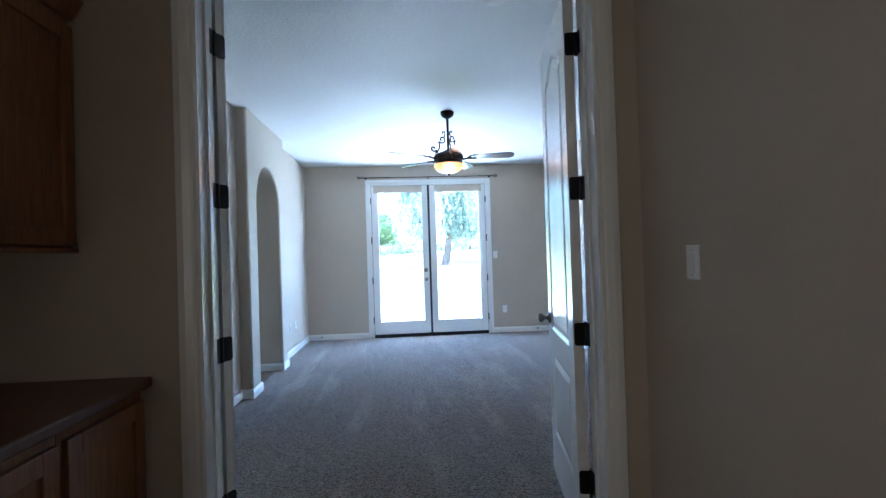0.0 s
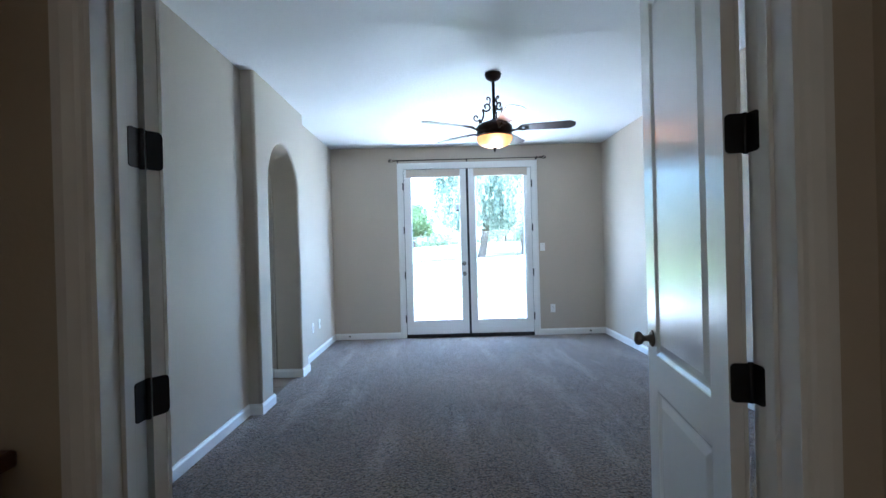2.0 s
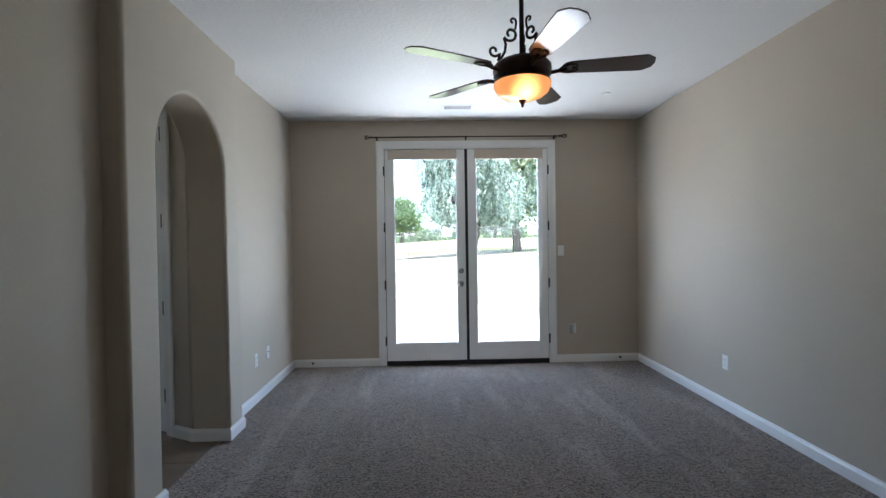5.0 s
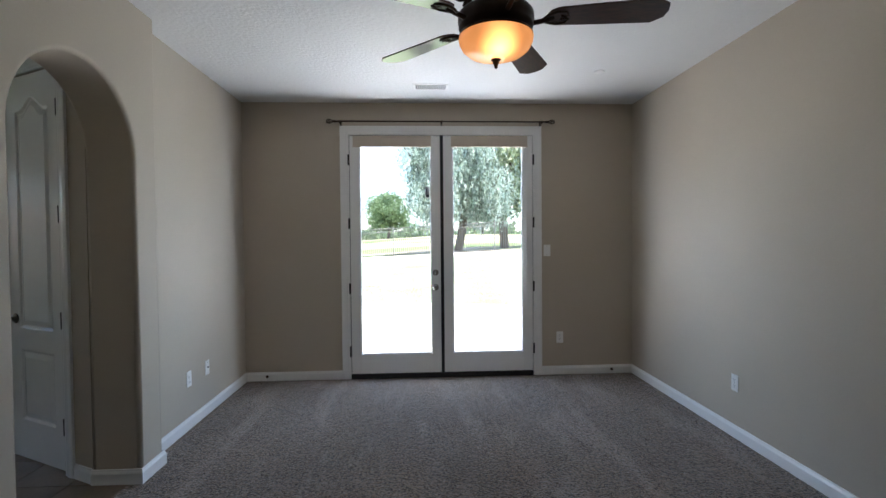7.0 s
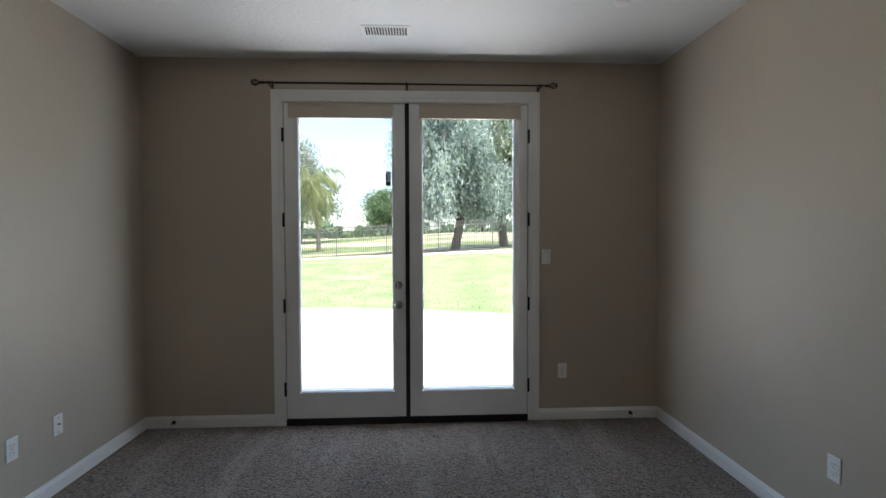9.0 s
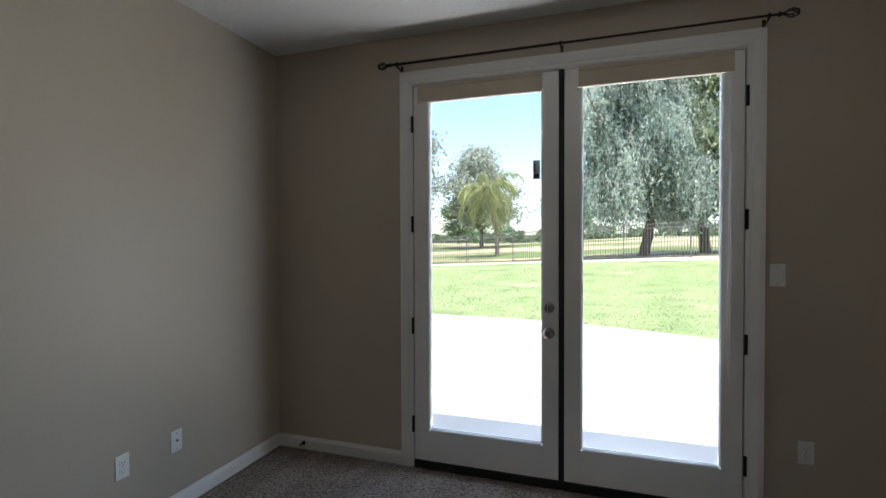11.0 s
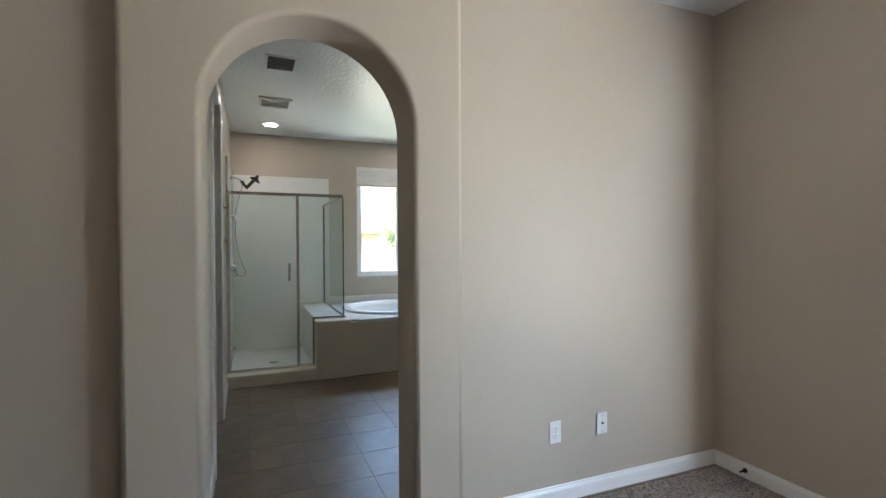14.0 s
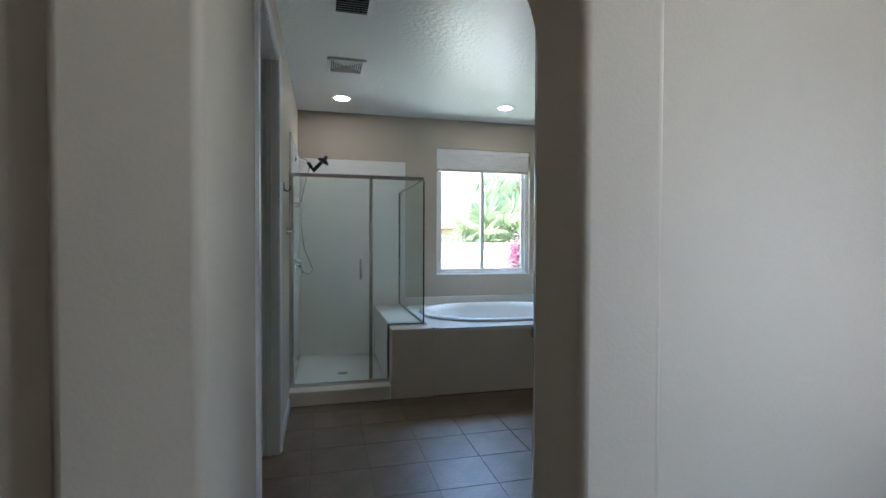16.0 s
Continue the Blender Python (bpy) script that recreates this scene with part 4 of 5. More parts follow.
piece("countertop", B(-1.944, -1.333, -0.52, 1.676, 0.829, 0.868, 0.008), COUNTER, "dark stained wooden countertop on the base cabinets", "countertop")
for k, (y0, y1) in enumerate(((1.02, 1.67), (0.385, 1.02), (-0.25, 0.385))):
    c = thing("wall_cabinet", "cherry-stained wall cabinet with a framed door hung above the counter", "cabinet", group="hall wall cabinets")
    part("body", B(-1.944, -1.606, y0 + 0.001, y1 - 0.001, 1.352, 2.2, 0.002), WOOD, c)
    cabinet_door(c, y0 + 0.012, y1 - 0.006, 1.362, 2.17, -1.584)
    part("light_rail", B(-1.614, -1.58, y0 + 0.001, y1 - 0.001, 1.335, 1.3515, 0.003), WOOD, c)
    part("crown", sweep(bmesh.new(), [(-1.606, y0 + 0.001, 2.2), (-1.606, y1 - 0.001, 2.2)], [(0.0, 0.0), (-0.02, 0.0), (-0.05, 0.05), (-0.06, 0.06), (-0.06, 0.075), (0.0, 0.075)], (0, 0, 1)), WOOD, c)


# ---- bathroom ----
def bath_window():
    w = thing("window_1", "white vinyl sliding bathroom window above the tub", "window", kind="structure")
    x = BX - 0.09
    bm = bmesh.new()
    for a in ((W0, W1, WZ0, WZ0 + 0.035), (W0, W1, WZ1 - 0.035, WZ1), (W0, W0 + 0.035, WZ0 + 0.035, WZ1 - 0.035), (W1 - 0.035, W1, WZ0 + 0.035, WZ1 - 0.035)):
        box(bm, x - 0.03, x + 0.03, *a, 0.003)
    part("window_frame", bm, PLATE, w)
    mid = (W0 + W1) / 2
    for y0, y1, dx in ((W0 + 0.036, mid + 0.02, 0.012), (mid - 0.02, W1 - 0.036, -0.014)):
        bm = bmesh.new()
        for a in ((y0, y1, WZ0 + 0.036, WZ0 + 0.07), (y0, y1, WZ1 - 0.07, WZ1 - 0.036), (y0, y0 + 0.04, WZ0 + 0.07, WZ1 - 0.07), (y1 - 0.04, y1, WZ0 + 0.07, WZ1 - 0.07)):
            box(bm, x + dx - 0.012, x + dx + 0.012, *a, 0.003)
        s = part("sash", bm, PLATE, w)
        p = part("pane", B(x + dx - 0.002, x + dx + 0.002, y0 + 0.035, y1 - 0.035, WZ0 + 0.065, WZ1 - 0.065), GLASS, s, "clear glass pane")
        p.visible_shadow = False
    part("latch", B(x + 0.024, x + 0.036, mid - 0.012, mid + 0.012, 1.56, 1.66, 0.003), PLATE, w)
    part("window_sill", B(BX - 0.062, BX + 0.012, W0 + 0.001, W1 - 0.001, WZ0 + 0.0005, WZ0 + 0.012, 0.003), SURROUND, w)
    return w


bath_window()
sh = thing("cellular_shade", "white cellular shade raised in the bathroom window", "window shade", pose(BX - 0.03, (W0 + W1) / 2, WZ1))
part("headrail", B(-0.02, 0.02, -0.575, 0.575, -0.045, -0.001, 0.003), PLATE, sh)
for i in range(9):
    part("pleat", B(-0.016, 0.016, -0.572, 0.572, -0.066 - 0.021 * i, -0.0465 - 0.021 * i, 0.006), BLIND_WHITE, sh)
part("bottom_rail", B(-0.018, 0.018, -0.575, 0.575, -0.262, -0.237, 0.003), BLIND, sh)

# shower
FX = -4.90     # plane of the glass front
sp = thing("shower_surround", "glossy white shower surround with pan and bench", "shower surround")
part("back_panel", B(BX + 0.0005, BX + 0.02, BS + 0.021, 5.83, 0.05, 2.215, 0.004), SURROUND, sp)
part("side_panel", B(BX + 0.021, FX - 0.03, BS + 0.0005, BS + 0.02, 0.05, 2.215, 0.004), SURROUND, sp)
bm = bmesh.new()
box(bm, BX + 0.021, FX - 0.06, BS + 0.021, 5.76, -0.01, 0.06, 0.004)
part("pan", bm, ACRYLIC, sp)
part("bench", B(BX + 0.021, FX - 0.02, 5.47, 5.795, 0.0605, 0.60, 0.012), SURROUND, sp)
part("drain", lathe(bmesh.new(), [(0, 0.066), (0.04, 0.066), (0.05, 0.063), (0.05, 0.0605), (0, 0.0605)], 24, pose(-5.45, 5.10, 0)), DARK_NICKEL, sp, "round metal drain")
CURB = material("beige_tub_surround_paint", (0.74, 0.67, 0.56), 0.35, vary=0.03, scale=3, bump=0.0006, bump_scale=90)
piece("shower_curb", B(FX - 0.055, -4.765, BS + 0.001, 5.468, -0.005, 0.115, 0.012, 3), CURB, "beige shower curb under the glass", "curb", kind="structure")
piece("knee_wall", B(FX - 0.055, -4.765, 5.469, 5.825, -0.005, 0.585, 0.012, 3), CURB, "beige half wall between shower and tub", "wall", kind="structure")
enc = thing("shower_enclosure", "nickel-framed glass shower enclosure with a hinged door", "shower enclosure")
T = 0.012
part("post", B(FX - T, FX + T, BS + 0.001, BS + 0.025, 0.116, 1.87, 0.002), NICKEL, enc)
part("post", B(FX - T, FX + T, 5.305, 5.325, 0.140, 1.845, 0.002), NICKEL, enc)
part("header", B(FX - 0.016, FX + 0.016, BS + 0.001, 5.765, 1.846, 1.876, 0.003), NICKEL, enc)
part("sill_rail", B(FX - 0.016, FX + 0.016, BS + 0.026, 5.468, 0.116, 0.139, 0.003), NICKEL, enc)
part("channel", B(FX - T, FX + T, 5.45, 5.468, 0.140, 0.60, 0.002), DARK_NICKEL, enc)
part("channel", B(FX - T, FX + T, 5.45, 5.775, 0.601, 0.613, 0.002), DARK_NICKEL, enc)
part("return_header", B(BX + 0.021, FX - 0.017, 5.748, 5.772, 1.852, 1.874, 0.002), NICKEL, enc)
part("return_post", B(BX + 0.021, BX + 0.035, 5.75, 5.77, 0.601, 1.851, 0.002), NICKEL, enc)
part("return_channel", B(BX + 0.036, FX - 0.013, 5.752, 5.768, 0.601, 0.612, 0.002), NICKEL, enc)
g = part("door", B(FX - 0.003, FX + 0.003, BS + 0.034, 5.297, 0.146, 1.842), SHOWER_GLASS, enc, "clear glass shower door")
g.visible_shadow = False
hd = part("handle", tube(bmesh.new(), [(FX, 5.225, 1.00), (FX + 0.04, 5.225, 1.003), (FX + 0.052, 5.225, 1.018), (FX + 0.052, 5.225, 1.145), (FX + 0.04, 5.225, 1.16), (FX, 5.225, 1.163)], 0.0125, 12), CHROME, g, "chrome pull handle")
for z in (0.36, 1.62):
    part("clip", B(FX - 0.012, FX + 0.012, BS + 0.026, BS + 0.075, z - 0.018, z + 0.018, 0.002), CHROME, g)
for nm, a in (("door_edge", (BS + 0.0255, BS + 0.033)), ("door_edge", (5.298, 5.304))):
    part(nm, B(FX - 0.008, FX + 0.008, *a, 0.142, 1.844), NICKEL, enc)
for a in ((5.326, 5.449, 0.14, 1.845), (5.4495, 5.772, 0.6135, 1.845)):
    g = part("fixed_panel", B(FX - 0.003, FX + 0.003, *a), SHOWER_GLASS, enc, "clear fixed glass panel")
    g.visible_shadow = False
g = part("return_panel", B(BX + 0.036, FX - 0.005, 5.757, 5.763, 0.6125, 1.851), SHOWER_GLASS, enc, "clear fixed glass return panel")
g.visible_shadow = False
bm = B(FX - 0.004, FX + 0.006, 5.765, 5.774, 0.6135, 1.845)
part("corner_strip", bm, RUBBER_GAP, enc)

# shower head and hose on the shower's side wall
SY = BS + 0.02
hs = thing("hand_shower", "dark hand shower with chrome arm, hose and valve", "shower head")
part("arm", tube(bmesh.new(), [(-5.35, SY, 2.06), (-5.35, SY + 0.04, 2.065), (-5.35, SY + 0.09, 2.05), (-5.35, SY + 0.13, 2.02)], 0.011, 12), CHROME, hs)
part("flange", lathe(bmesh.new(), [(0, 0), (0.03, 0), (0.03, 0.006), (0.012, 0.014), (0, 0.014)], 20, pose(-5.35, SY, 2.06, -90)), CHROME, hs)
bm = lathe(bmesh.new(), [(0, 0.05), (0.014, 0.05), (0.018, 0.02), (0.05, 0.0), (0.056, -0.012), (0.05, -0.018), (0, -0.018)], 24, pose(-5.35, SY + 0.255, 2.055, -32))
tube(bm, [(-5.35, SY + 0.12, 2.03), (-5.35, SY + 0.165, 1.965), (-5.35, SY + 0.235, 2.04)], [0.018, 0.024, 0.018], 10)
part("head", bm, BLACK, hs, "dark nickel shower head")
part("hose", tube(bmesh.new(), [(-5.35, SY + 0.13, 2.0), (-5.36, SY + 0.10, 1.9), (-5.37, SY + 0.055, 1.7), (-5.37, SY + 0.05, 1.45), (-5.36, SY + 0.08, 1.25), (-5.35, SY + 0.13, 1.12), (-5.34, SY + 0.155, 1.06), (-5.33, SY + 0.13, 1.02), (-5.32, SY + 0.08, 1.03), (-5.31, SY + 0.03, 1.10)], 0.006, 8), CHROME, hs, "flexible metal hose")
part("slide_clip", B(-5.385, -5.355, SY, SY + 0.06, 1.62, 1.67, 0.006), PLATE, hs)
bm = lathe(bmesh.new(), [(0, 0), (0.085, 0), (0.085, 0.006), (0.04, 0.012), (0.03, 0.05), (0.02, 0.06), (0, 0.06)], 28, pose(-5.33, SY, 1.12, -90))
part("valve", bm, CHROME, hs, "round chrome mixing valve")
part("lever", tube(bmesh.new(), [(-5.33, SY + 0.05, 1.12), (-5.31, SY + 0.06, 1.06), (-5.29, SY + 0.06, 1.02)], 0.008, 8), CHROME, hs)

# tub in its deck
deck = thing("bathtub", "white oval drop-in bathtub in a beige-fronted deck", "bathtub")
part("apron", B(-4.90, -4.79, 5.826, BN - 0.001, -0.005, 0.555, 0.008, 2), CURB, deck, "beige painted apron")
TX, TY, TZ, RX, RY = -5.56, 6.72, 0.575, 0.58, 0.80
bm = bmesh.new()
steps = 64
X0, X1, Y0, Y1 = BX + 0.03, -4.775, 5.828, BN - 0.002
ring_specs = [(1.0, 0.0), (1.05, 0.012), (1.02, 0.03), (0.97, 0.034), (0.93, 0.022), (0.90, -0.03), (0.84, -0.25), (0.74, -0.36), (0.55, -0.40), (0.0, -0.41)]
rings = []
outer_ring = []
for i in range(steps):
    a = 2 * math.pi * i / steps
    c, s_ = math.cos(a), math.sin(a)
    k = min((X1 - TX) / c if c > 1e-6 else 9, (X0 - TX) / c if c < -1e-6 else 9, (Y1 - TY) / s_ if s_ > 1e-6 else 9, (Y0 - TY) / s_ if s_ < -1e-6 else 9)
    outer_ring.append(bm.verts.new((TX + k * c, TY + k * s_, TZ)))
low_ring = [bm.verts.new((v.co.x, v.co.y, TZ - 0.03)) for v in outer_ring]
for r, dz in ring_specs[:-1]:
    rings.append([bm.verts.new((TX + r * RX * math.copysign(abs(math.cos(a)) ** 0.8, math.cos(a)), TY + r * RY * math.copysign(abs(math.sin(a)) ** 0.8, math.sin(a)), TZ + dz)) for a in (2 * math.pi * i / steps for i in range(steps))])
allr = [low_ring, outer_ring] + rings
for ra, rb in zip(allr, allr[1:]):
    for i in range(steps):
        bm.faces.new((ra[i], ra[(i + 1) % steps], rb[(i + 1) % steps], rb[i])).smooth = ra not in (low_ring, outer_ring)
bm.faces.new(rings[-1])
bmesh.ops.recalc_face_normals(bm, faces=bm.faces)
part("basin", bm, ACRYLIC, deck, "glossy white oval basin and deck")
part("backsplash", B(BX + 0.0005, BX + 0.018, 5.832, BN - 0.001, 0.57, 0.672, 0.004), SURROUND, deck)

# hook and towel bar on the bathroom's side wall
hk = thing("robe_hook", "dark metal robe hook on the bathroom wall", "hook", pose(-4.36, BS, 1.70))
part("plate", B(-0.015, 0.015, 0.0, 0.006, -0.03, 0.03, 0.003), DARK_NICKEL, hk)
part("prong", tube(bmesh.new(), [(0, 0.005, -0.015), (0, 0.025, -0.03), (0, 0.042, -0.015), (0, 0.045, 0.01)], 0.005, 8), DARK_NICKEL, hk)
tr = thing("towel_ring", "chrome towel ring on a round post", "towel ring", pose(-4.62, BS, 1.395))
part("post", lathe(bmesh.new(), [(0, 0), (0.026, 0), (0.026, 0.006), (0.010, 0.014), (0.010, 0.05), (0.014, 0.055), (0, 0.062)], 20, pose(0, 0, 0, -90)), CHROME, tr)
part("ring", tube(bmesh.new(), [(0.075 * math.sin(a), 0.045, -0.075 + 0.075 * math.cos(a)) for a in (2 * math.pi * i / 28 for i in range(29))], 0.004, 8), CHROME, tr)


# ---- garden ----
def smooth(a):
    a = min(1.0, max(0.0, a))
    return a * a * (3 - 2 * a)


def ground_z(x, y):
    """Height of the ground: flat by the house, rising to the fence and more to the east."""
    if y < 9:
        return -0.125
    rise = min(0.95, max(-0.1, 0.18 + 0.05 * (x + 9)))
    z = -0.125 + rise * smooth((y - 13) / 15) + 1.1 * smooth((y - 31) / 45)
    return z - (z + 0.2) * smooth((y - 60) / 250)


def axis_steps(lim, fine, far):
    out, v, d = [], 0.0, fine
    while v < lim:
        out.append(v)
        v += d
        if v > far:
            d *= 1.35
    return out + [lim]


xs = axis_steps(2500, 1.5, 30)
xs = [-x for x in xs[:0:-1]] + xs
ys = [7.0 + v for v in axis_steps(2500, 1.2, 40)]
ysn = [7.0 - v for v in axis_steps(2500, 4, 40)][:0:-1]
bm = bmesh.new()
rows = ysn + ys
gv = [[bm.verts.new((x, y, ground_z(x, y) - (0.15 if -7 < x < 4.5 and y < 7.7 else 0))) for y in rows] for x in xs]
for i in range(len(xs) - 1):
    for j in range(len(rows) - 1):
        bm.faces.new((gv[i][j], gv[i + 1][j], gv[i + 1][j + 1], gv[i][j + 1])).smooth = True
ground = piece("ground", bm, FAIRWAY, "dry green and tan golf fairway grass", "ground", kind="structure")


def sheet(name, inside, x0, x1, y0, y1, step, lift, mat, label, category):
    bm = bmesh.new()
    seen = {}

    def at(i, j):
        if (i, j) not in seen:
            x, y = x0 + i * step, y0 + j * step
            seen[i, j] = bm.verts.new((x, y, ground_z(x, y) + lift))
        return seen[i, j]
    for i in range(int((x1 - x0) / step)):
        for j in range(int((y1 - y0) / step)):
            if inside(x0 + (i + 0.5) * step, y0 + (j + 0.5) * step):
                bm.faces.new((at(i, j), at(i + 1, j), at(i + 1, j + 1), at(i, j + 1))).smooth = True
    return piece(name, bm, mat, label, category, kind="structure")


def fence_y(x):
    return 29.7 - 0.237 * (x + 9.1)


def patio_y(x):
    return 13.95 - 0.035 * (x + 2.0) - 0.13 * max(0.0, x + 1.5) ** 1.6


sheet("lawn", lambda x, y: y < fence_y(x) - 1.3 + 0.25 * math.sin(x * 0.7), -24, 22, 8.0, 38, 0.4, 0.012, LAWN, "mown green garden lawn with a few dry patches", "lawn")
sheet("border", lambda x, y: fence_y(x) - 1.5 < y < fence_y(x) + 0.5, -24, 22, 18, 38, 0.4, 0.03, MULCH, "pale bare soil strip along the fence", "soil")
bm = bmesh.new()
px = [-14 + 0.5 * i for i in range(45)]
top = [(bm.verts.new((x, N + 0.19, -0.075)), bm.verts.new((x, max(9.0, patio_y(x)), -0.085))) for x in px]
low = [(bm.verts.new((x, N + 0.19, -0.2)), bm.verts.new((x, max(9.0, patio_y(x)), -0.2))) for x in px]
for i in range(len(px) - 1):
    bm.faces.new((top[i][0], top[i + 1][0], top[i + 1][1], top[i][1]))
    bm.faces.new((top[i][1], top[i + 1][1], low[i + 1][1], low[i][1]))
piece("patio", bm, CONCRETE, "pale sunlit concrete patio with a curved edge", "patio", kind="structure")

rng = np.random.default_rng(77)
n = 32000
gx, gy = rng.uniform(-8, 7, n), 12.2 + 12 * rng.uniform(0, 1, n) ** 1.5
keep = np.array([y > patio_y(float(x)) + 0.03 for x, y in zip(gx, gy)])
gx, gy = gx[keep], gy[keep]
gz = np.array([ground_z(float(x), float(y)) + 0.012 for x, y in zip(gx, gy)])
n = len(gx)
aa, hh, ww = rng.uniform(0, 2 * math.pi, n), rng.uniform(0.015, 0.035, n), rng.uniform(0.006, 0.012, n)
base = np.stack([gx, gy, gz], 1)
side = np.stack([np.cos(aa) * ww, np.sin(aa) * ww, np.zeros(n)], 1)
tip = base + np.stack([rng.normal(size=n) * 0.02, rng.normal(size=n) * 0.02, hh], 1)
me = bpy.data.meshes.new("grass")
me.from_pydata(np.stack([base - side, base + side, tip], 1).reshape(-1, 3).tolist(), [], np.arange(n * 3).reshape(n, 3).tolist())
me.materials.append(leaf_material("grass_blade", (0.19, 0.26, 0.10), (0.34, 0.40, 0.20), 0.5))
tagged(new("grass", me), "short mown green grass blades of the garden lawn", "grass", kind="stuff")

# iron fence
fence = thing("fence", "dark iron picket fence along the golf course, its colour greyed for glare", "fence")
pick = mesh_of("picket", B(-0.012, 0.012, -0.012, 0.012, 0.06, 1.50), IRON)
postm = mesh_of("post", B(-0.03, 0.03, -0.03, 0.03, -0.1, 1.62, 0.004), IRON)
FA, FB = -17.0, 14.0
count = 290
for i in range(count):
    x = FA + (FB - FA) * i / (count - 1)
    y = fence_y(x)
    o = new("post" if i % 24 == 0 else "picket", postm if i % 24 == 0 else pick)
    o.parent = fence
    o.location = (x, y, ground_z(x, y))
for k in range(12):
    xa, xb = FA + (FB - FA) * 24 * k / (count - 1), FA + (FB - FA) * min(24 * (k + 1), count - 1) / (count - 1)
    for z in (0.12, 1.32, 1.50):
        part("rail", tube(bmesh.new(), [(x, fence_y(x), ground_z(x, fence_y(x)) + z) for x in (xa, (xa + xb) / 2, xb)], 0.02, 4), IRON, fence)


# ---- trees ----
def leaves(name, centres, dirs, length, width, mat, parent, label="", rng=None):
    """Many small leaves: a pointed quad at each centre along its direction."""
    c, d = np.asarray(centres, float), np.asarray(dirs, float)
    d = d / np.maximum(np.linalg.norm(d, axis=1, keepdims=True), 1e-6)
    r = rng.normal(size=c.shape)
    s = np.cross(d, r)
    s = s / np.maximum(np.linalg.norm(s, axis=1, keepdims=True), 1e-6)
    n = len(c)
    ln, wd = (length * rng.uniform(0.6, 1.3, n))[:, None], (width * rng.uniform(0.6, 1.3, n))[:, None]
    v = np.stack([c - d * ln / 2, c + s * wd / 2, c + d * ln / 2, c - s * wd / 2], 1).reshape(-1, 3)
    f = np.arange(n * 4).reshape(n, 4)
    me = bpy.data.meshes.new(name)
    me.from_pydata(v.tolist(), [], f.tolist())
    me.materials.append(mat)
    ob = new(name, me)
    ob.parent = parent
    ob["kind"] = "stuff"
    if label:
        ob["label"] = label
    return ob


def limb(bm, a, b, r0, r1, bend, rng, steps=7):
    a, b = np.array(a, float), np.array(b, float)
    off = rng.normal(size=3) * bend
    pts = [tuple(a + (b - a) * t + off * math.sin(math.pi * t)) for t in np.linspace(0, 1, steps)]
    tube(bm, pts, [r0 + (r1 - r0) * t for t in np.linspace(0, 1, steps)], 7)
    return pts


def crown_tree(name, label, x, y, height, width, base, mat, count, leaf, seed, clumps=26, trunk_r=0.22, droop=0.0, dead=0.0):
    """A tree with limbs that end in leafy clumps."""
    rng = np.random.default_rng(seed)
    z = ground_z(x, y)
    t = thing(name, label, "tree", pose(x, y, z))
    bm = bmesh.new()
    fork = base * 0.9 + 0.1 * height
    limb(bm, (0, 0, -0.2), (rng.normal() * 0.2, rng.normal() * 0.2, fork), trunk_r, trunk_r * 0.7, 0.1, rng)
    cs = []
    for k in range(clumps):
        a, u = rng.uniform(0, 2 * math.pi), rng.uniform(0, 1)
        h = base + (height - base) * (0.12 + 0.8 * u)
        rad = width / 2 * math.sqrt(max(0.06, 1 - (2 * (h - base) / (height - base) - 0.85) ** 2 * 0.8)) * rng.uniform(0.25, 0.88)
        cs.append((rad * math.cos(a), rad * math.sin(a), h))
        limb(bm, (0, 0, fork * rng.uniform(0.7, 1.0)), cs[-1], trunk_r * 0.32, 0.02, 0.25, rng, 5)
    part("trunk", bm, BARK, t)
    idx = rng.integers(0, clumps, count)
    size = width * 0.095 * rng.uniform(0.6, 1.35, clumps)
    p = rng.normal(size=(count, 3)) * size[idx][:, None] * np.array((1, 1, 0.72))
    c = np.array(cs)[idx] + p
    d = rng.normal(size=(count, 3)) + np.array((0, 0, -droop))
    leaves("crown", c, d, leaf, leaf * 0.5, mat, t, "", rng)
    return t


